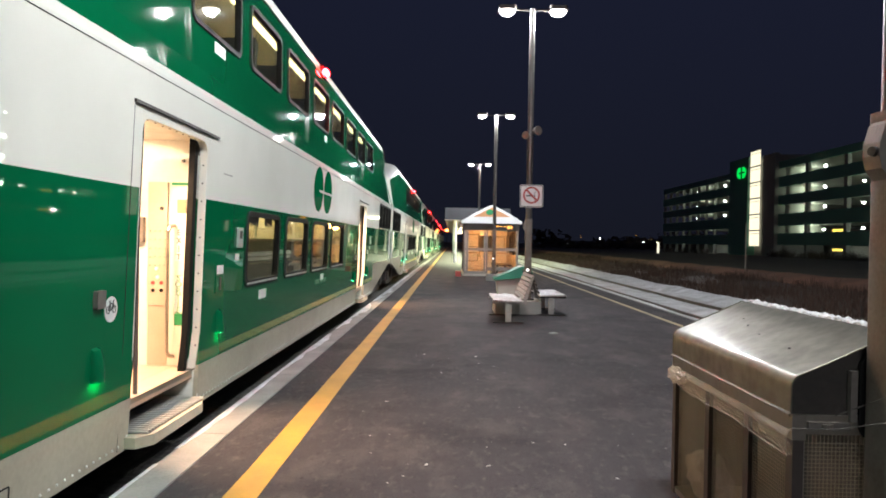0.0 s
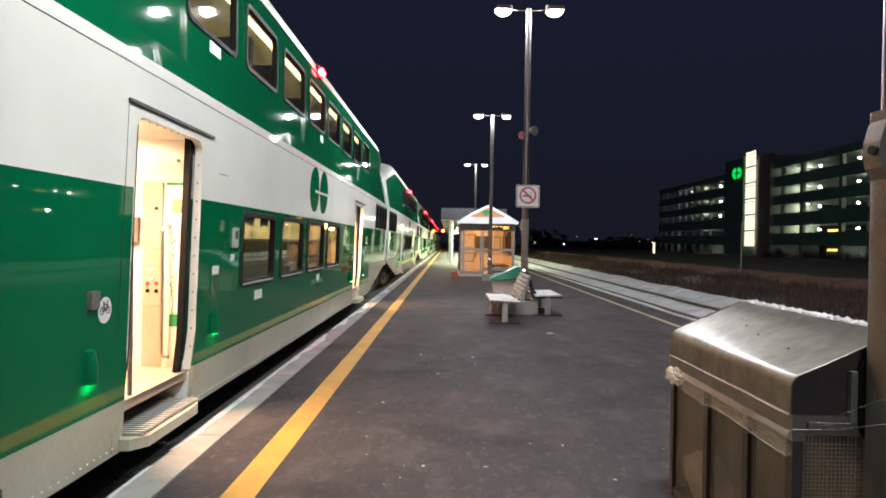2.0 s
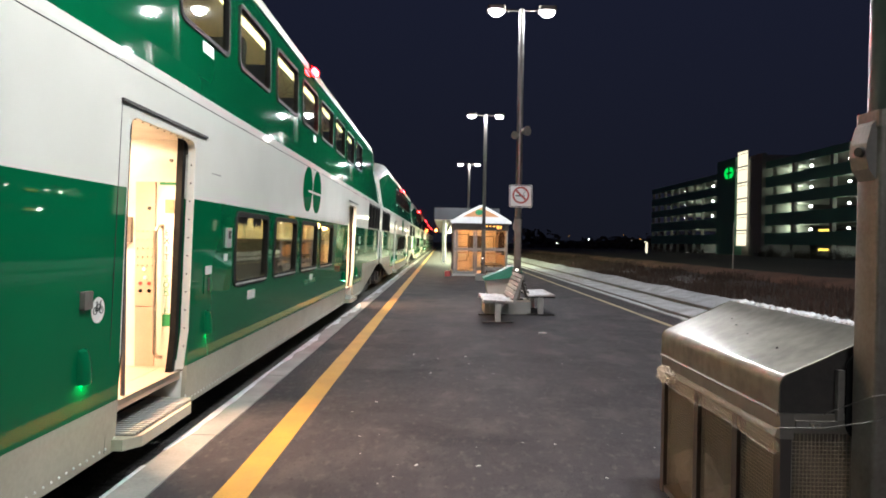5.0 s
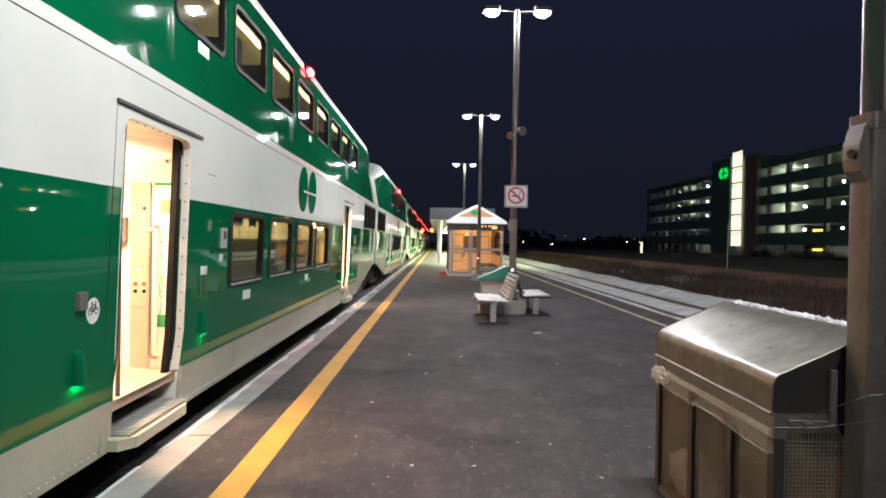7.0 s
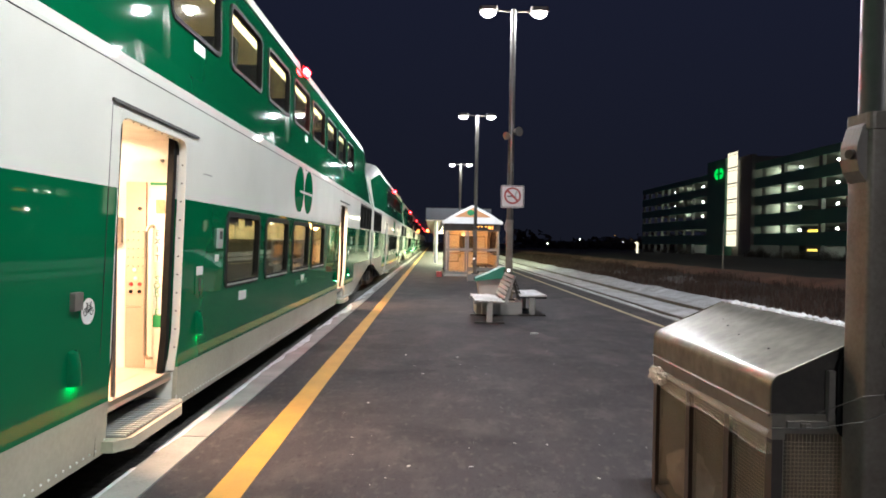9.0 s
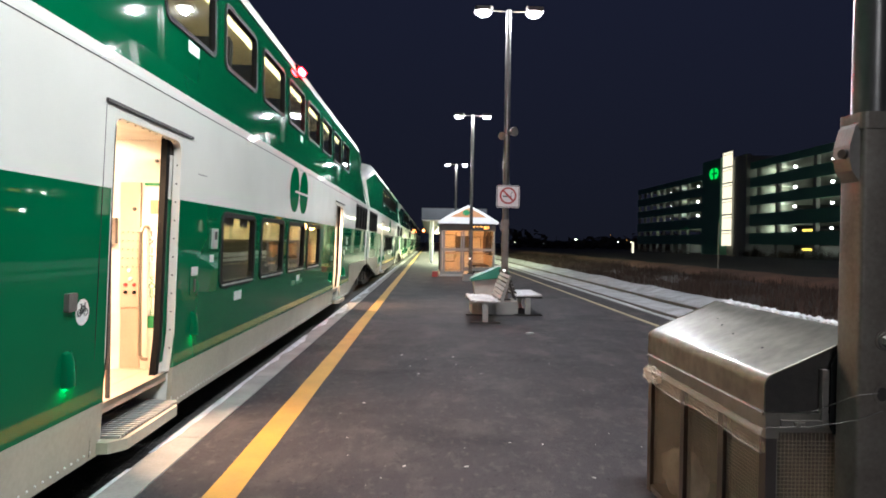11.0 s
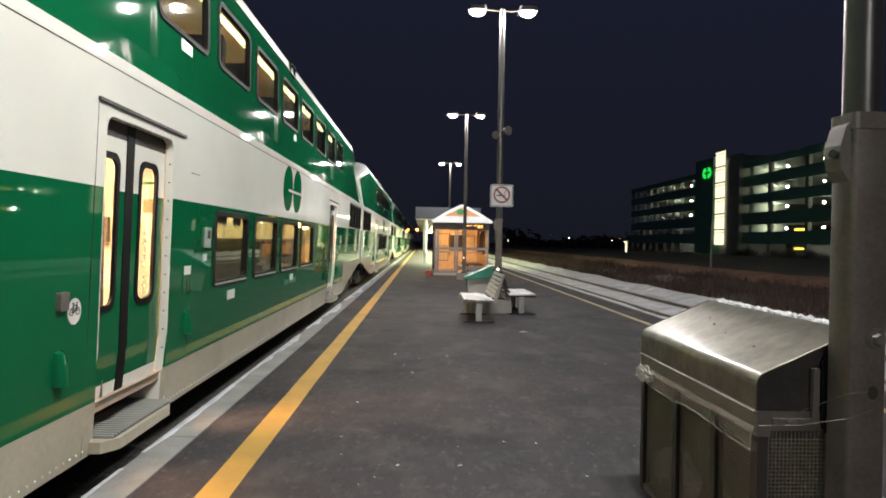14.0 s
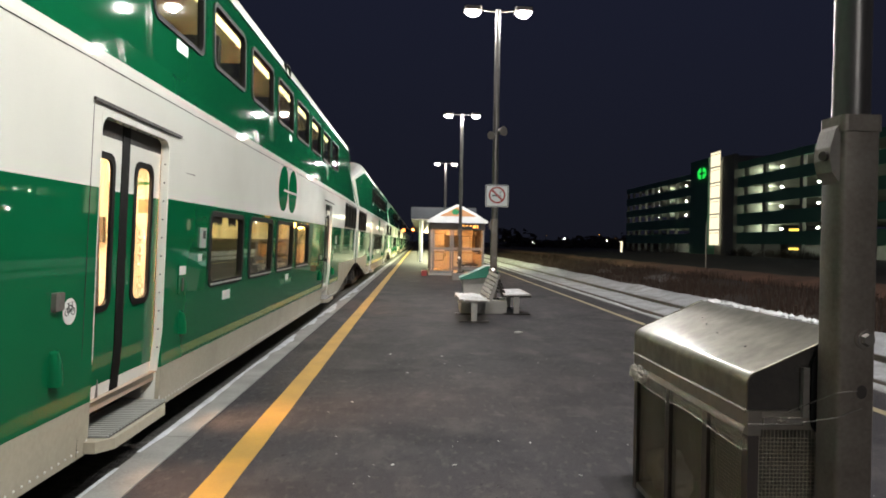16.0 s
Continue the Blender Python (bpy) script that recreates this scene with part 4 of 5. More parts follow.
def snow_patch(x0, x1, y0, y1, z, thick, seed, label):
    """Uneven patch of old snow lying on a flat thing."""
    bm = bmesh.new()
    nx, ny = 22, 26
    vs = []
    for i in range(nx + 1):
        row = []
        for j in range(ny + 1):
            u, v = i / nx, j / ny
            e = min(u, 1 - u, v, 1 - v) * 6
            h = thick * (min(e, 1) * .7 + .55 * noise.noise((u * 4 + seed, v * 5, seed)) + .2 * noise.noise((u * 13, v * 13, seed)))
            row.append(bm.verts.new((x0 + (x1 - x0) * u, y0 + (y1 - y0) * v, z + max(h, -0.012))))
        vs.append(row)
    for i in range(nx):
        for j in range(ny):
            bm.faces.new((vs[i][j], vs[i + 1][j], vs[i + 1][j + 1], vs[i][j + 1]))
    return tagged(part("snow_patch", bm, M["snow"], smooth=True), label, "snow")


bench(1.42, 13.2, -1, 1.75, "grey slatted metal bench dusted with snow", M["bench_metal"])
snow_patch(0.82, 1.34, 13.25, 14.9, 0.432, 0.048, 2, "thin snow lying on the bench seat")
# darker metal on this bench's back stands for the shade it lies in
bench(1.86, 14.75, 1, 1.75, "slatted bench, its back coloured dark for shade, against the lamp post", M["dark_steel"])
snow_patch(1.94, 2.44, 14.8, 16.4, 0.432, 0.05, 5, "snow lying on the second bench seat")


def salt_box(x, y):
    s = empty("salt_box", pose(x, y, 0), "pale plastic grit box with a green lid", "grit box")
    part("tub", prism(bmesh.new(), [(-.34, 0), (.40, 0), (.45, .66), (-.42, .60)], "y", -.3, .3), M["concrete"], s, bevel=0.03)
    part("lid", prism(bmesh.new(), [(-.48, .58), (.47, .68), (.50, .80), (.44, .93), (.22, .95), (-.06, .82), (-.48, .64)], "y", -.36, .36), M["salt_lid"], s, bevel=0.03)
    return s


salt_box(1.58, 18.0)
snow_patch(1.72, 2.02, 17.7, 18.3, 0.935, 0.03, 9, "snow on the lid of the grit box")


# ---------- waste bin ----------
def waste_bin():
    x0, x1, y0, y1 = 1.388, 1.86, 2.79, 4.28
    wb = empty("waste_bin", pose(x0, y0, 0), "dull stainless steel hooded waste bin with mesh sides", "waste bin")
    W, L = x1 - x0, y1 - y0
    for px_, py_ in ((0, 0), (W - .045, 0), (0, L - .045), (W - .045, L - .045), (0, .41), (0, .90)):
        part("upright", boxes((px_, px_ + .045, py_, py_ + .055, 0.03, .87)), M["brown_frame"], wb, bevel=0.004)
    part("top_rail", boxes((-.006, .050, -.006, L + .006, .775, .878), (W - .05, W + .004, 0, L, .78, .878), (.052, W - .05, -.004, .042, .80, .878), (.052, W - .05, L - .042, L + .004, .78, .878)), M["steel"], wb, bevel=0.004)
    part("bottom_tray", boxes((.006, W - .006, .006, L - .006, .04, .075)), M["steel"], wb)
    # wire mesh sides
    for nm, n1, n2 in (("front", int(L / .016), 42), ("end", int(W / .016), 42)):
        bm = bmesh.new()
        for i in range(n1):
            d = (i + .5) * .016
            if nm == "front":
                box(bm, .020, .0218, d, d + .0018, .07, .77)
            else:
                box(bm, d, d + .0022, .020, .0218, .07, .80)
        for j in range(n2):
            z = .08 + j * .0165
            if nm == "front":
                box(bm, .0218, .0236, .01, L - .01, z, z + .0018)
            else:
                box(bm, .01, W - .01, .0218, .0236, z, z + .0022)
        tagged(part("wire_mesh", bm, M["wire"], wb), "woven steel wire panel", kind="stuff")
    part("back_sheet", boxes((W - .022, W - .018, .01, L - .01, .07, .77), (.01, W - .01, L - .024, L - .02, .07, .77)), M["galvanised"], wb)
    # sagging film inside the mesh
    bm = bmesh.new()
    rows = []
    for k in range(12):
        rows.append([bm.verts.new((.045 + .03 * noise.noise((i * .35, k * .5, 4)) + .012 * noise.noise((i * 1.3, k * 1.1, 8)), L * (.02 + .96 * i / 40), .77 - .058 * k)) for i in range(41)])
    for r0, r1 in zip(rows, rows[1:]):
        for i in range(40):
            bm.faces.new((r0[i], r0[i + 1], r1[i + 1], r1[i]))
    part("inner_liner", bm, M["thin_film"], wb, "clear bag hanging inside the mesh", smooth=True)
    # hood: rounded front edge, sloping top
    prof = [(-.014, .872), (-.014, .878), (-.008, .884), (-.008, .975)]
    for i in range(9):
        a = radians(180 - 65 * i / 8)
        prof.append((.050 + .058 * math.cos(a), .985 + .058 * math.sin(a)))
    prof += [(.15, 1.094), (.27, 1.150), (.41, 1.214), (W + .01, 1.205), (W + .02, 1.16), (W + .02, .872)]
    inner = [(p * .985 + .003, q - .006) for p, q in prof]
    bm = bmesh.new()
    ny = 26
    rows = []
    for j in range(ny + 1):
        y = L * j / ny
        rows.append([bm.verts.new((p, y, q + .004 * noise.noise((p * 5, y * 4, 2)) * (1 if q > 1.06 else .35))) for p, q in prof])
    for j in range(ny):
        for i in range(len(prof) - 1):
            bm.faces.new((rows[j][i], rows[j][i + 1], rows[j + 1][i + 1], rows[j + 1][i]))
    hood_ = part("hood", bm, M["hood_steel"], wb, "dented sheet-steel hood with a rolled edge", smooth=True)
    # end plates set in from the hood's ends
    for ya, yb in ((.012, .016), (L - .016, L - .012)):
        part("end_plate", prism(bmesh.new(), [(p, q) for p, q in inner], "y", ya, yb), M["dark_steel"], hood_)
    for ye in (.003, L - .003):
        part("end_hem", polytube(bmesh.new(), [(p, ye, q) for p, q in prof[2:]], .004, 6), M["hood_steel"], hood_)
    part("lower_hem", polytube(bmesh.new(), [(-.014, .004, .875), (-.014, L - .004, .875)], .005, 8), M["steel"], hood_, smooth=True)
    part("end_flap", prism(bmesh.new(), rounded(.255, .41, .775, 1.135, .07, 6), "y", -.013, -.007), M["black_rubber"], wb, "black rubber flap", bevel=0.002)
    part("lock_bracket", boxes((.218, .244, -.020, .006, .855, 1.06), (.055, .223, -.016, .006, .822, .852)), M["galvanised"], wb, bevel=0.003)
    part("wing_nut", tube(boxes((.105, .145, -.030, -.018, .832, .846)), (.125, -.012, .838), (.125, -.034, .838), .010, .008, 10), M["steel"], wb)
    for p, y in ((.15, .35), (.18, .72), (.22, .95), (.26, 1.1)):
        z = 1.094 + .467 * (p - .15)
        part("rivet", tube(bmesh.new(), (p, y, z - .003), (p - .002, y, z + .004), .006, .004, 8), M["dark_steel"], hood_)
    # bin liner: crumpled clear film hanging over the rail
    bm = bmesh.new()
    n = 60
    rows = []
    for k in range(6):
        row = []
        for i in range(n + 1):
            u = i / n
            drop = .095 + .008 * math.sin(u * 9 + 1) + .015 * max(0, noise.noise((u * 6, 3, 2))) - .04 * max(0, u - .75)
            z = .815 - drop * k / 5
            x = -.012 - .012 * math.sin(k * 1.1) + .012 * noise.noise((u * 14, k * .8, 1))
            row.append(bm.verts.new((x, L * u, z)))
        rows.append(row)
    for r0, r1 in zip(rows, rows[1:]):
        for i in range(n):
            bm.faces.new((r0[i], r0[i + 1], r1[i + 1], r1[i]))
    part("bin_liner", bm, M["plastic_bag"], wb, "crumpled clear plastic liner", smooth=True)
    hem = [(-.020 + .006 * noise.noise((k * .5, 2, 2)), L * k / 50, .815 - (.095 + .008 * math.sin(k / 50 * 9 + 1) + .015 * max(0, noise.noise((k / 50 * 6, 3, 2))) - .04 * max(0, k / 50 - .75))) for k in range(51)]
    part("liner_hem", polytube(bmesh.new(), hem, .0035, 6), M["plastic_bag"], wb, "rolled edge of the plastic liner", smooth=True)
    bm = bmesh.new()
    bmesh.ops.create_icosphere(bm, subdivisions=4, radius=1.0)
    for v in bm.verts:
        v.co += v.co.normalized() * (.35 * noise.noise(v.co * 2.2) + .22 * noise.noise(v.co * 5.5))
        v.co = Vector((-.014 + .032 * v.co.x, L - .12 + .15 * v.co.y, .768 + (.050 + .012 * v.co.y) * v.co.z - .012 * v.co.y))
    part("liner_bunch", bm, M["bunched_film"], wb, "bunched knot of clear film", smooth=True)
    return wb


waste_bin()
bm = bmesh.new()
bmesh.ops.create_icosphere(bm, subdivisions=4, radius=0.13, matrix=Matrix.Diagonal((.8, 1.5, 1.1, 1)))
for v in bm.verts:
    v.co += v.co.normalized() * (.05 * noise.noise(v.co * 9) + .03 * noise.noise(v.co * 23))
rb = part("rubbish_bag", bm, M["rubbish"], smooth=True)
rb.matrix_world = pose(1.54, 4.05, 0.20)
tagged(rb, "crumpled brown rubbish lying inside the mesh bin", "rubbish")
snow_bm = bmesh.new()
for i in range(260):
    u = random.random()
    bmesh.ops.create_icosphere(snow_bm, subdivisions=1, radius=random.uniform(.006, .02), matrix=Matrix.Translation((1.835 + random.gauss(0, .012), 2.88 + 1.37 * u, 1.209 + random.uniform(-.002, .008))))
tagged(part("snow_crust", snow_bm, M["snow"], smooth=True), "crumbs of snow along the back of the bin hood", "snow", kind="stuff")
for pts in ([(1.376, 2.782, .822), (1.52, 2.71, .842), (1.655, 2.621, .894), (1.755, 2.620, .932)], [(1.545, 2.772, .880), (1.600, 2.74, .916), (1.650, 2.621, .990), (1.735, 2.620, 1.0)]):
    tagged(part("tie_wire", polytube(bmesh.new(), pts, .0022, 6), M["galvanised"]), "thin steel wire tying the bin to the lamp post", "wire", "tie wires")


# ---------- shelter ----------
def shelter(x0, y0):
    W, D, H, P = 2.5, 5.5, 2.42, 3.25
    sh = empty("waiting_shelter", pose(x0, y0, 0), "small glazed waiting shelter lit warm orange inside", "shelter")
    part("plinth", boxes((-.05, W + .05, -.05, D, 0, .10)), M["concrete"], sh)
    for x in (0, 1.02, W - .08):
        part("post", boxes((x, x + .08, 0, .08, .1, H)), M["grey_frame"], sh)
    for x, y in ((0, D / 2), (W - .08, D / 2), (0, D - .08), (W - .08, D - .08)):
        part("post", boxes((x, x + .08, y, y + .08, .1, H)), M["brown_frame"], sh)
    part("fascia", boxes((-.03, W + .03, -.03, .05, 2.10, H), (-.03, .05, .05, D, 2.08, H), (W - .05, W + .03, .05, D, 2.08, H)), M["brown_frame"], sh)
    for z, h in ((.1, .12), (1.17, .12)):
        part("transom", boxes((.08, 1.02, .015, .065, z, z + h)), M["grey_frame"], sh)
        part("transom", boxes((1.10, W - .08, .015, .065, z + (.16 if z < 1 else 0), z + h + (.2 if z < 1 else 0))), M["grey_frame"], sh)
    part("stile", boxes((.10, .20, .01, .07, .1, 2.08), (.92, 1.0, .01, .07, .1, 2.08)), M["grey_frame"], sh)
    for x, xa in ((.2, .92), (1.1, W - .08)):
        for z, za in ((.22, 1.17), (1.29, 2.10)):
            p = part("pane", boxes((x, xa, .036, .042, z, za)), M["clear_glass"], sh)
            p.visible_shadow = False
    for x in (.03, W - .045):
        p = part("pane", boxes((x, x + .006, .1, D - .1, .3, 2.08)), M["clear_glass"], sh)
        p.visible_shadow = False
    part("back_wall", boxes((.08, W - .08, D - .055, D - .01, .1, 2.27)), M["interior_wall"], sh)
    each("mullion", M["brown_frame"], sh, (.9, .95, D - .06, D - .01, .75, 2.08), (1.65, 1.7, D - .06, D - .01, .75, 2.08), (.95, 1.65, D - .075, D - .06, 1.05, 1.9), (.05, .09, 1.8, 1.86, .1, 2.08), (.05, .09, 3.6, 3.66, .1, 2.08), (W - .09, W - .05, 1.8, 1.86, .1, 2.08), (W - .09, W - .05, 3.6, 3.66, .1, 2.08))
    each("side_panel", M["interior_panel"], sh, (W - .10, W - .06, .1, D - .1, .1, .95), (.06, .10, 2.8, D - .1, .1, .95))
    part("notice_board", boxes((.12, .16, 3.9, 5.2, .95, 1.95)), M["sign_white"], sh)
    part("notice_board", boxes((W - .16, W - .12, 3.2, 5.0, 1.05, 1.9)), M["brown_frame"], sh)
    part("ceiling_panel", boxes((.02, W - .02, .05, D, H - .06, H - .01)), M["interior_wall"], sh)
    part("heater", boxes((.5, W - .5, .8, 1.1, H - .16, H - .10), (.5, W - .5, 3.2, 3.5, H - .16, H - .10)), M["shelter_light"], sh, "glowing orange radiant heater")
    for x, xa, z, za, mm in ((.30, .86, 1.32, 1.95, "sign_white"), (.34, .82, .55, 1.0, "sign_white"), (1.74, 2.24, 1.15, 1.85, "sign_white"), (1.02, 1.58, 1.30, 1.88, "sign_black")):
        board = part("poster", boxes((x, xa, D - .095, D - .080, z, za)), M[mm], sh, "framed notice on the back wall")
        part("poster_frame", boxes((x - .03, xa + .03, D - .080, D - .0765, z - .03, za + .03)), M["brown_frame"], board)
    part("inside_bench", boxes((1.5, 2.35, 1.2, 4.6, .42, .48), (1.6, 1.68, 1.3, 1.4, .1, .42), (2.2, 2.28, 4.3, 4.4, .1, .42)), M["brown_frame"], sh)
    part("inside_rail", boxes((.1, W - .1, 2.0, 2.05, 1.0, 1.06)), M["interior_panel"], sh)
    # hipped roof with rolled eaves
    e = .14
    prof = [(-e, H), (-e, H + .09), (.04, H + .20), (.48, 2.89), (W / 2 - .06, P), (W / 2 + .06, P), (W - .48, 2.89), (W - .04, H + .20), (W + e, H + .09), (W + e, H)]
    roof = part("roof", prism(bmesh.new(), prof, "y", -.25, D + .2), M["roof_snow"], sh, bevel=0.03)
    # inner light shining through is put in as the panel's own glow
    gable = part("gable_panel", prism(bmesh.new(), [(.42, H + .30), (W / 2, P - .10), (W - .42, H + .30)], "y", -.262, -.248), M["gable_glow"], roof, "backlit orange gable panel")
    part("emblem", prism(bmesh.new(), [(W / 2 - .1 + .17 * math.cos(i * .35), H + .50 + .13 * math.sin(i * .35)) for i in range(18)], "y", -.272, -.261), M["sticker_green"], gable)
    bd = part("display_board", boxes((1.42, 2.35, -.08, -.03, 2.14, 2.38)), M["sign_black"], sh)
    for i, w in enumerate((.09, .07, .10, .13, .06)):
        part("display_bar", boxes((1.48 + i * .165, 1.48 + i * .165 + w, -.084, -.079, 2.27 - (.08 if i > 2 else 0), 2.32)), M["amber_led"], bd)
    return sh


shelter(0.55, 31.7)
lamp("shelter_lamp", "POINT", pose(1.75, 33.2, 1.95), 75, (1.0, 0.43, 0.13), 0.15)
lamp("shelter_lamp", "POINT", pose(1.75, 35.6, 1.95), 60, (1.0, 0.43, 0.13), 0.15)
bl = part("bollard_block", boxes((0.18, .42, 30.9, 31.3, 0, .24)), M["sign_red"], bevel=0.02)
tagged(bl, "low orange-red block beside the shelter door", "block")


def canopy(x0, x1, y0, y1):
    c = empty("platform_canopy", pose(0, y0, 0), "long pale platform canopy on white columns", "canopy")
    part("roof", boxes((x0, x1, 0, y1 - y0, 3.16, 4.02)), M["canopy_panel"], c, bevel=0.03)
    part("soffit", boxes((x0 + .05, x1 - .05, .05, y1 - y0, 3.10, 3.155)), M["interior_wall"], c)
    for i in range(8):
        y = 1.0 + i * (y1 - y0 - 2) / 7
        for x in (x0 + .75, x1 - .75):
            part("column", tube(bmesh.new(), (x, y, 0), (x, y, 3.1), .13, n=14), M["sign_white"], c, smooth=True)
        part("strip_light", boxes(((x0 + x1) / 2 - .9, (x0 + x1) / 2 + .9, y + 1, y + 1.15, 3.05, 3.1)), M["cove_light"], c)
    return c


canopy(-0.53, 4.2, 50, 120)
for y in (52, 62, 74, 88, 104):
    lamp("canopy_light", "AREA", pose(1.4, y, 3.0), 2400, (0.95, 1.0, 0.58), 1.2)
sg = part("signal_lamp", tube(bmesh.new(), (-1.15, 150, 4.0), (-1.15, 150.2, 4.0), .26, n=20), M["orange_lens"])
tagged(sg, "round orange railway signal light far along the track", "signal lamp")
ms = part("signal_mast", tube(tube(bmesh.new(), (-1.15, 150.3, -.3), (-1.15, 150.3, 4.6), .09), (-1.15, 150.22, 4.0), (-1.15, 150.5, 4.0), .6, n=20), M["dark_steel"])
tagged(ms, "dark mast that carries the railway signal", "signal mast")


# ---------- parking garage ----------
def garage():
    X, YA, YB = 56.0, 66.0, 184.0
    g = empty("parking_garage", pose(X, 0, 0), "five-storey green parking garage with lit open decks", "parking garage")
    tops = [0.4, 2.75, 5.9, 9.05, 12.2, 15.3]
    decks = [(2.0, 4.0), (5.2, 7.3), (8.8, 10.45), (11.85, 13.65), (15.1, 16.3)]
    for ya, yb in ((YA, 119.4), (137.6, YB)):
        for z0, z1 in decks:
            part("parapet", boxes((0, .35, ya, yb, z0, z1)), M["garage_panel"], g)
            part("deck", boxes((.35, 30, ya, yb, z0 + .3, z0 + .6)), M["garage_concrete"], g)
        for y, w in ((72, .4), (80, .4), (86.5, .8), (93, .25), (99.4, .8), (110.4, .8), (117, .25), (149, .3), (154, .3), (159, .3), (164.5, .3), (169, .3), (174, .3), (179, .3), (183.6, .3)):
            if ya < y < yb:
                part("column", boxes((.15, .75, y - w / 2, y + w / 2, 0, 16.4)), M["garage_concrete"], g)
        for y in (82, 90, 97.5, 107.6, 146.7, 163.0):
            if ya < y < yb:
                for z0, z1 in decks[2 if y > 140 else 1:]:
                    part("deck_light", prism(bmesh.new(), rounded(y - .13, y + .13, z0 - .86, z0 - .58, .12), "x", 1.5, 1.8), M["garage_light"], g)
        part("inner_wall", boxes((9, 9.3, ya, yb, 0, 2.0)), M["garage_concrete"], g)
        part("back_wall", boxes((30, 30.3, ya, yb, 0, 16.6)), M["garage_concrete"], g)
    for z in (1.33, 4.26):
        part("tube_light", boxes((1.4, 1.6, 101.3, 104.8, z - .16, z + .16)), M["sodium_tube"], g, "yellow tube light inside the deck")
    tw = part("stair_tower", boxes((0.2, 8, 119.5, 137.5, 0, 17.6)), M["garage_concrete"], g)
    each("pier", M["garage_panel"], tw, (-1.2, .2, 128.9, 137.5, 0, 18.3))
    each("pier", M["garage_concrete"], tw, (-.6, .2, 119.5, 124.4, 0, 17.9))
    for i in range(6):
        z = 1.75 + i * 2.92
        part("lit_glazing", boxes((-.9, -.85, 124.6, 128.7, z, z + 2.70)), M["tower_light"], tw, "tall glowing stairwell window")
        part("mullion", boxes((-.95, -.84, 124.4, 128.9, z + 2.70, z + 2.92), (-.93, -.845, 124.5, 128.8, z + 2.2, z + 2.28)), M["garage_concrete"], tw)
    for s in (-1, 1):
        pts = [(131.6 + s * (.50 + 1.45 * math.sin(math.pi * k / 16)), 15.55 - 1.05 * math.cos(math.pi * k / 16)) for k in range(17)]
        part("lit_emblem", prism(bmesh.new(), pts, "x", -1.42, -1.3), M["sign_green"], tw, "glowing green emblem of two rounded halves")
    part("emblem_bar", boxes((-1.44, -1.425, 130.0, 132.5, 15.40, 15.68)), M["garage_panel"], tw)
    return g


garage()
for y in (80, 95, 110, 145, 165):
    lamp("ground_floor_light", "POINT", pose(60.0, y, 1.4), 330, (0.92, 1.0, 0.84), 0.2)
for y in (78, 98, 118, 145, 165):
    for z in (4.6, 8.4, 11.4, 14.6):
        lamp("garage_lamp", "POINT", pose(61, y, z), 480, (0.88, 1.0, 0.72), 0.3)


def hedge():
    """Bare spiky shrubs along the foot of the garage."""
    verts, faces = [], []
    rnd = random.Random(21)
    for _ in range(420):
        y = 84 + 34 * rnd.random() if rnd.random() < .8 else 140 + 36 * rnd.random()
        x, top = 53.4 + .9 * rnd.random(), .7 + 1.5 * max(0, .45 + noise.noise((y * .45, 1, 4)))
        for _ in range(7):
            a, b = rnd.random() * 6.28, .15 + .5 * rnd.random()
            h, w = top * (.5 + .6 * rnd.random()), .035
            i = len(verts)
            verts += [(x - w, y - w, -.1), (x + w, y + w, -.1), (x + b * math.cos(a), y + b * math.sin(a), h)]
            faces.append((i, i + 1, i + 2))
    me = bpy.data.meshes.new("hedge")
    me.from_pydata(verts, [], faces)
    me.materials.append(M["soil"])
    return tagged(new("hedge", me), "dark bare shrubs along the foot of the garage", "shrubs", kind="stuff")


hedge()


# ---------- field ----------
path = sheet("field_path", 14.9, 16.9, 8, 160, 8, 120, lambda x, y: land(x, y) - .02 + .42 * max(0, 1 - abs(x - 15.9) / 1.0) ** .6 + .04 * noise.noise((x, y * .6, 3)), M["path"], "narrow pale gravel path across the dark field", "path")


def dead_grass():
    """Scrubby winter grass on the bank, in small bent blades."""
    verts, faces = [], []
    rnd = random.Random(4)
    for _ in range(26000):
        y = 6 + 95 * rnd.random() ** 1.6
        x = 9.6 + rnd.random() ** 1.1 * (4.6 + y * .02)
        dens = noise.noise((x * .5, y * .25, 11))
        if dens < -0.12 and rnd.random() < .8:
            continue
        z = land(x, y) - .02
        h = (.10 + .30 * rnd.random()) * (1 + .9 * max(dens, 0))
        w = .006 + .010 * rnd.random() + y * .00012
        a, lean = rnd.random() * 6.28, .10 + .25 * rnd.random()
        dx, dy = math.cos(a), math.sin(a)
        b = rnd.random() * 6.28
        i = len(verts)
        verts += [(x - dy * w, y + dx * w, z), (x + dy * w, y - dx * w, z), (x + dx * lean * h * .4 + dy * w * .7, y + dy * lean * h * .4 - dx * w * .7, z + h * .6), (x + dx * lean * h * .4 - dy * w * .7, y + dy * lean * h * .4 + dx * w * .7, z + h * .6), (x + dx * lean * h * 1.4, y + dy * lean * h * 1.4, z + h)]
        faces += [(i, i + 1, i + 2, i + 3), (i + 3, i + 2, i + 4)]
    me = bpy.data.meshes.new("dead_grass")
    me.from_pydata(verts, [], faces)
    me.materials.append(M["grass"])
    return tagged(new("dead_grass", me), "brown dead winter grass along the trackside bank", "grass", kind="stuff")


dead_grass()


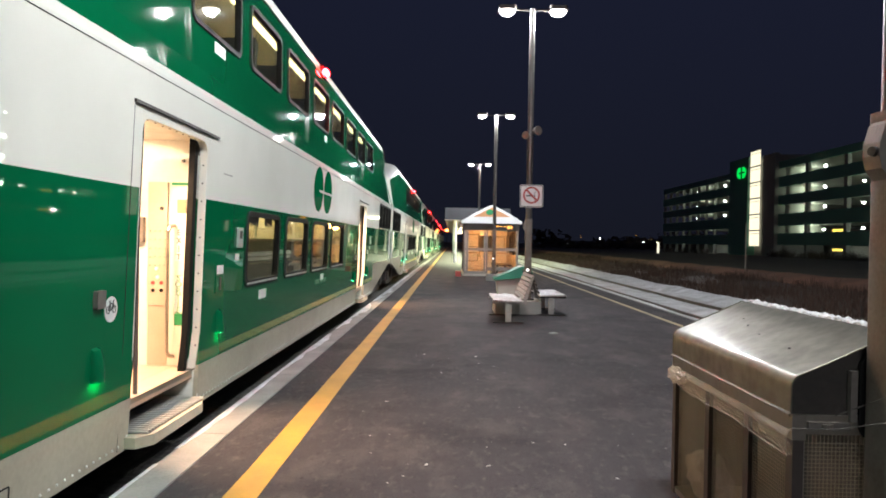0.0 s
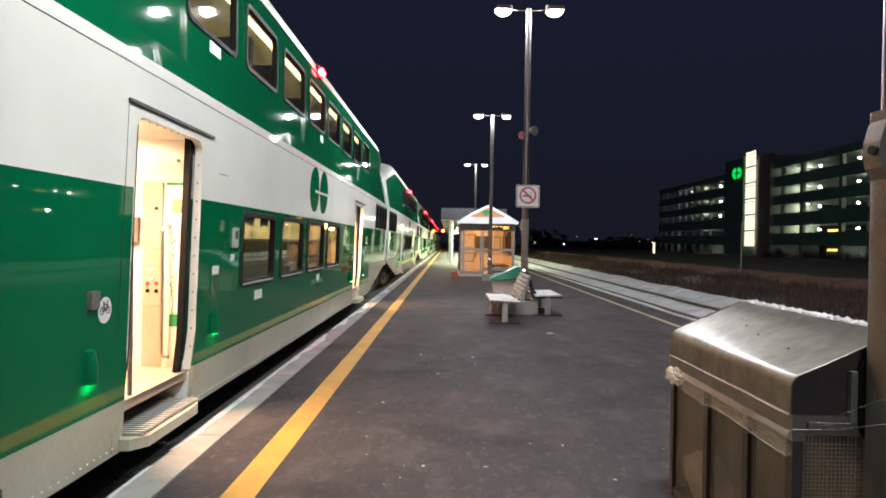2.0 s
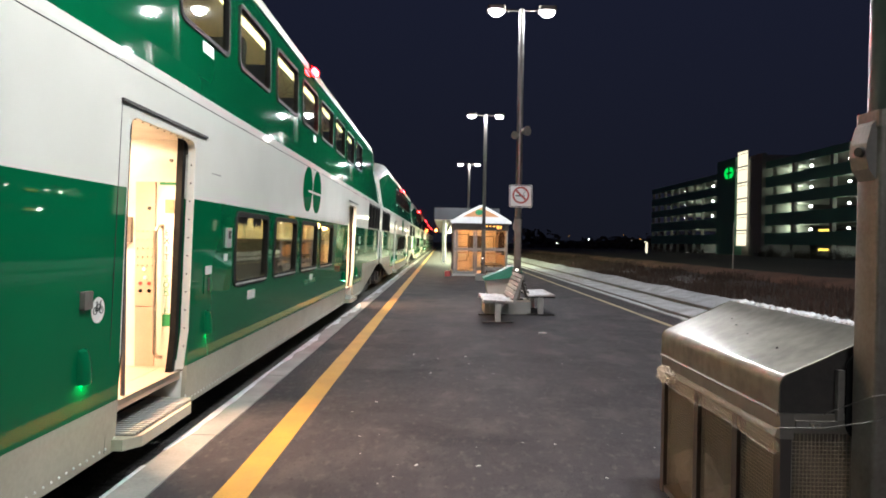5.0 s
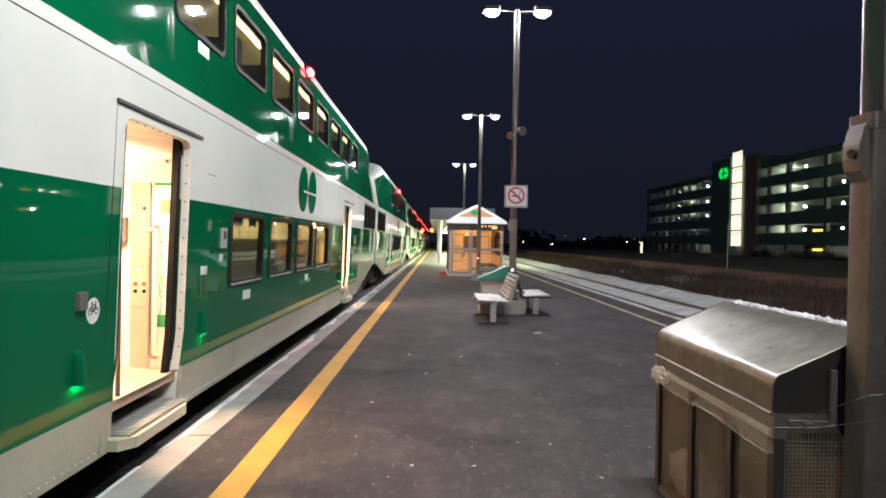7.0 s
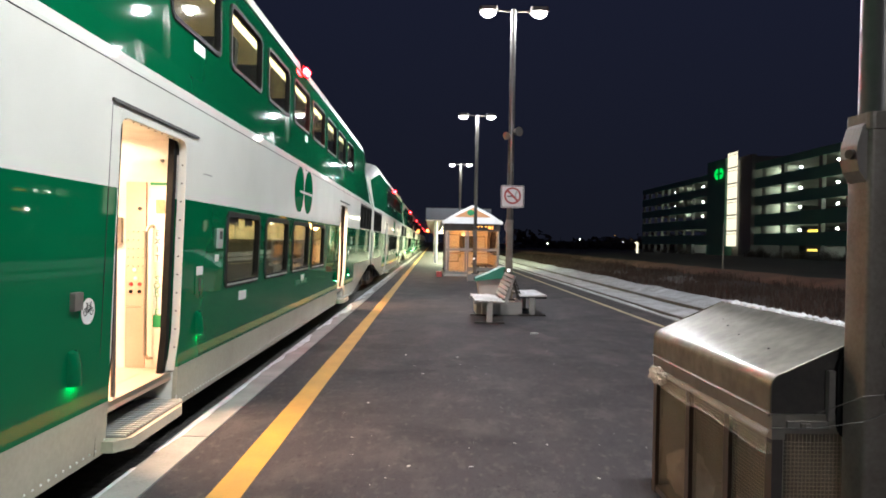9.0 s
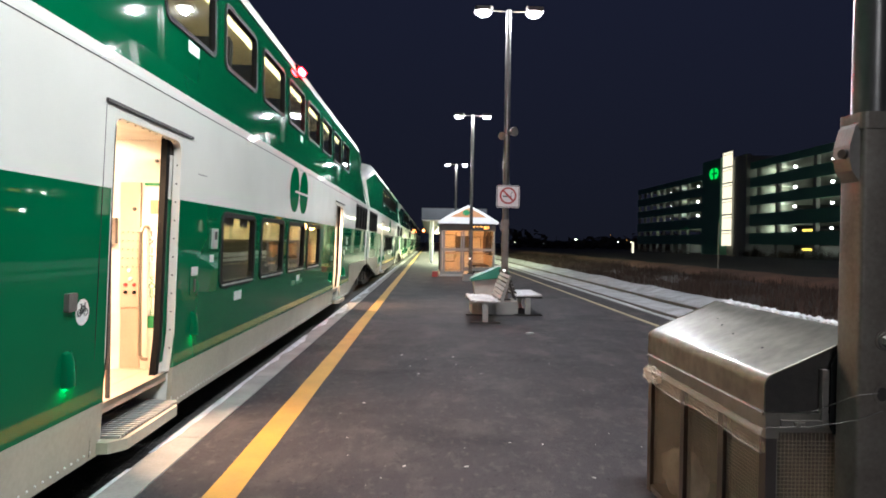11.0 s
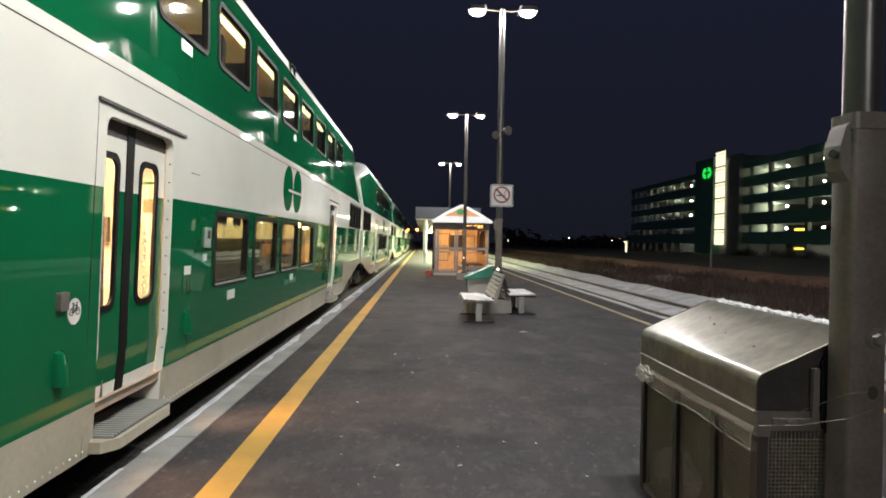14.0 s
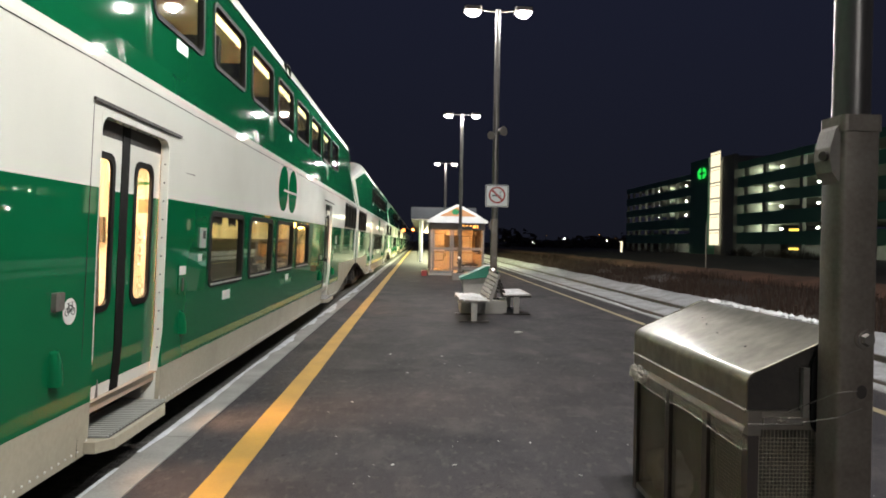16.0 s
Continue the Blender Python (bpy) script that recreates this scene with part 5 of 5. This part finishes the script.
def bank_snow(x0, y0, rx, ry, seed, label):
    """A thin ragged remnant of snow that follows the bank."""
    bm = bmesh.new()
    rows = []
    for i in range(19):
        r = []
        for j in range(19):
            u, v = i / 9 - 1, j / 9 - 1
            h = .16 * (1 - u * u - v * v) + .09 * noise.noise((u * 3 + seed, v * 3, seed)) + .04 * noise.noise((u * 9, v * 9, seed))
            x, y = x0 + rx * u + .25 * ry * v, y0 + ry * v
            r.append(bm.verts.new((x, y, land(x, y) + max(-.05, min(h, .14)))))
        rows.append(r)
    for a, b in zip(rows, rows[1:]):
        for j in range(18):
            bm.faces.new((a[j], b[j], b[j + 1], a[j + 1]))
    return tagged(part("bank_snow", bm, M["old_snow"], smooth=True), label, "snow", kind="stuff")


for k, (x, y, rx, ry) in enumerate(((12.4, 34.5, 1.0, 2.6), (11.6, 43.0, .7, 2.5))):
    bank_snow(x, y, rx, ry, k + 1, "thin remnant of dirty snow on the bank")


# ---------- far side of the field ----------
def far_trees():
    """A low ragged line of bare trees and roofs along the horizon."""
    rnd = random.Random(8)
    verts, faces = [], []
    for _ in range(2600):
        x = 30 + 150 * rnd.random()
        y = 230 + 60 * rnd.random()
        top = (2.2 + 6.5 * max(0, noise.noise((x * .05, 2, 0)) + .25)) * (0.6 + .6 * rnd.random())
        r = .5 + 1.2 * rnd.random()
        z = top * rnd.random() ** .6
        i = len(verts)
        for k in range(4):
            a = rnd.random() * 6.28
            verts.append((x + r * math.cos(a), y + r * math.sin(a), z + r * rnd.uniform(-.8, .8)))
        faces += [(i, i + 1, i + 2), (i, i + 2, i + 3), (i, i + 1, i + 3)]
    me = bpy.data.meshes.new("far_trees")
    me.from_pydata(verts, [], faces)
    me.materials.append(M["soil"])
    return tagged(new("far_trees", me), "dark line of bare trees beyond the field", "trees", kind="stuff")


far_trees()
for x, y, z, r, mm in ((46, 215, 3.2, .30, "garage_light"), (36, 215, 1.6, .16, "garage_light"), (57, 215, 4.6, .14, "amber_led"), (59.5, 215, 2.6, .16, "garage_light"), (62, 215, 3.4, .14, "amber_led"), (63.5, 215, 2.5, .18, "cove_light"), (27, 215, 2.0, .16, "cove_light"), (40, 215, 4.0, .1, "amber_led")):
    sl = empty("street_light", pose(x, y, 0), "small distant street light beyond the field", "street light", "distant street lights")
    bm = bmesh.new()
    bmesh.ops.create_icosphere(bm, subdivisions=2, radius=r * .55, matrix=Matrix.Translation((0, 0, z)))
    part("globe", bm, M[mm], sl)
    part("pole", tube(bmesh.new(), (0, .3, -0.1), (0, .1, z), .06, n=6), M["dark_steel"], sl)
mk = part("marker_post", boxes((41.0, 41.35, 138, 138.3, -0.05, 2.2)), M["tower_light"])
tagged(mk, "small upright lit sign across the field", "sign")
fp = part("thin_pole", tube(bmesh.new(), (17.6, 41.5, -.1), (17.6, 41.5, 3.0), .045), M["galvanised"])
tagged(fp, "thin bare pole standing in the field", "pole")


# ---------- litter ----------
for i, (x, y, s) in enumerate(((1.76, 11.8, .075), (0.35, 9.3, .022), (-0.35, 9.4, .03), (1.12, 4.55, .016), (-.1, 8.1, .018), (.28, 4.75, .02), (-.15, 4.75, .02), (0.9, 5.3, .015), (-.6, 6.6, .02))):
    bm = bmesh.new()
    bmesh.ops.create_icosphere(bm, subdivisions=2, radius=s * .7, matrix=Matrix.Translation((x, y, .004 + s * .15)) @ pose(0, 0, 0, 0, 0, 40 * i) @ Matrix.Diagonal((1.5, .7, .3, 1)))
    for v in bm.verts:
        v.co += Vector((0, 0, 1)) * .15 * s * noise.noise(v.co * 40)
    tagged(part("litter", bm, M["litter"]), "small scrap of pale litter on the asphalt", "litter", "scraps of litter")
# reflector discs on two posts; the glint they catch is put in as glow
for x, y, z in ((1.70, 15.42, .95), (1.70, 28.22, .9)):
    pl = part("post_marker", tube(bmesh.new(), (x, y, z), (x, y - .02, z), .03, .026, 16), M["marker_glow"])
    tagged(pl, "small round white reflector on a lamp post, its glint given as glow", "marker light", "post marker lights")


def grit():
    """Fine chips, leaves and dirt strewn over the near asphalt."""
    rnd = random.Random(33)
    for name, material, count, label in (("dark_grit", M["ballast"], 420, "dark chips of grit strewn over the asphalt"), ("pale_grit", M["litter"], 90, "pale specks of grit and salt on the asphalt")):
        verts, faces = [], []
        for _ in range(count):
            x, y = rnd.uniform(-1.0, 3.6), 2.6 + 7.5 * rnd.random() ** 1.5
            if noise.noise((x * 1.1, y * .9, 6)) < rnd.uniform(-.35, .15):
                continue
            r, a, h = rnd.uniform(.003, .011), rnd.random() * 6.28, rnd.uniform(.003, .007)
            i = len(verts)
            for k in range(4):
                b = a + k * 1.57 + rnd.uniform(-.4, .4)
                q = r * (1.8 if k % 2 else .8)
                verts.append((x + q * math.cos(b), y + q * math.sin(b), .001))
            verts.append((x, y, h))
            faces += [(i + k, i + (k + 1) % 4, i + 4) for k in range(4)]
        me = bpy.data.meshes.new(name)
        me.from_pydata(verts, [], faces)
        me.materials.append(material)
        tagged(new(name, me), label, "grit", kind="stuff")


grit()


# ---------- what moves ----------
def motions():
    for c in cars:
        first = c is car
        for way in [o for o in c.children if o.name.startswith("doorway")]:
            leaves = sorted([o for o in way.children if o.name.startswith("door_leaf")], key=lambda o: o.name)
            for leaf, s in zip(leaves, (-1, 1)):
                slide = ((10.75, .59), (11.0, .55), (11.3, .395)) if s > 0 else ((11.2, .385), (11.3, .375))
                slide += ((11.4, .315), (11.5, .25), (11.6, .193), (11.7, .152), (11.8, .11), (11.9, .078), (12.0, .043), (12.1, .016), (12.4, 0))
                early = 0.0 if first else 1.4
                walk(leaf, [(0, pose(0, s * slide[0][1], 0))] + [(t - early, pose(0, s * d, 0)) for t, d in slide] + [(16, pose(0, 0, 0))])
        for gl in c.children_recursive:
            if gl.name.startswith("green_lamp"):
                off = 12.7 if first else 10.2
                walk(gl, [(0, pose(0, 0, 0)), (off, pose(0, 0, 0)), (off + .07, pose(-0.12, 0, 0)), (16, pose(-0.12, 0, 0))])
        for hs in c.children_recursive:
            if hs.name.startswith("red_lens"):
                m = hs.matrix_basis.copy()
                off = 12.7 if first else 10.2
                back = pose(-0.16, 0, 0) @ m
                walk(hs, [(0, m), (off, m), (off + .07, back), (16, back)])


motions()
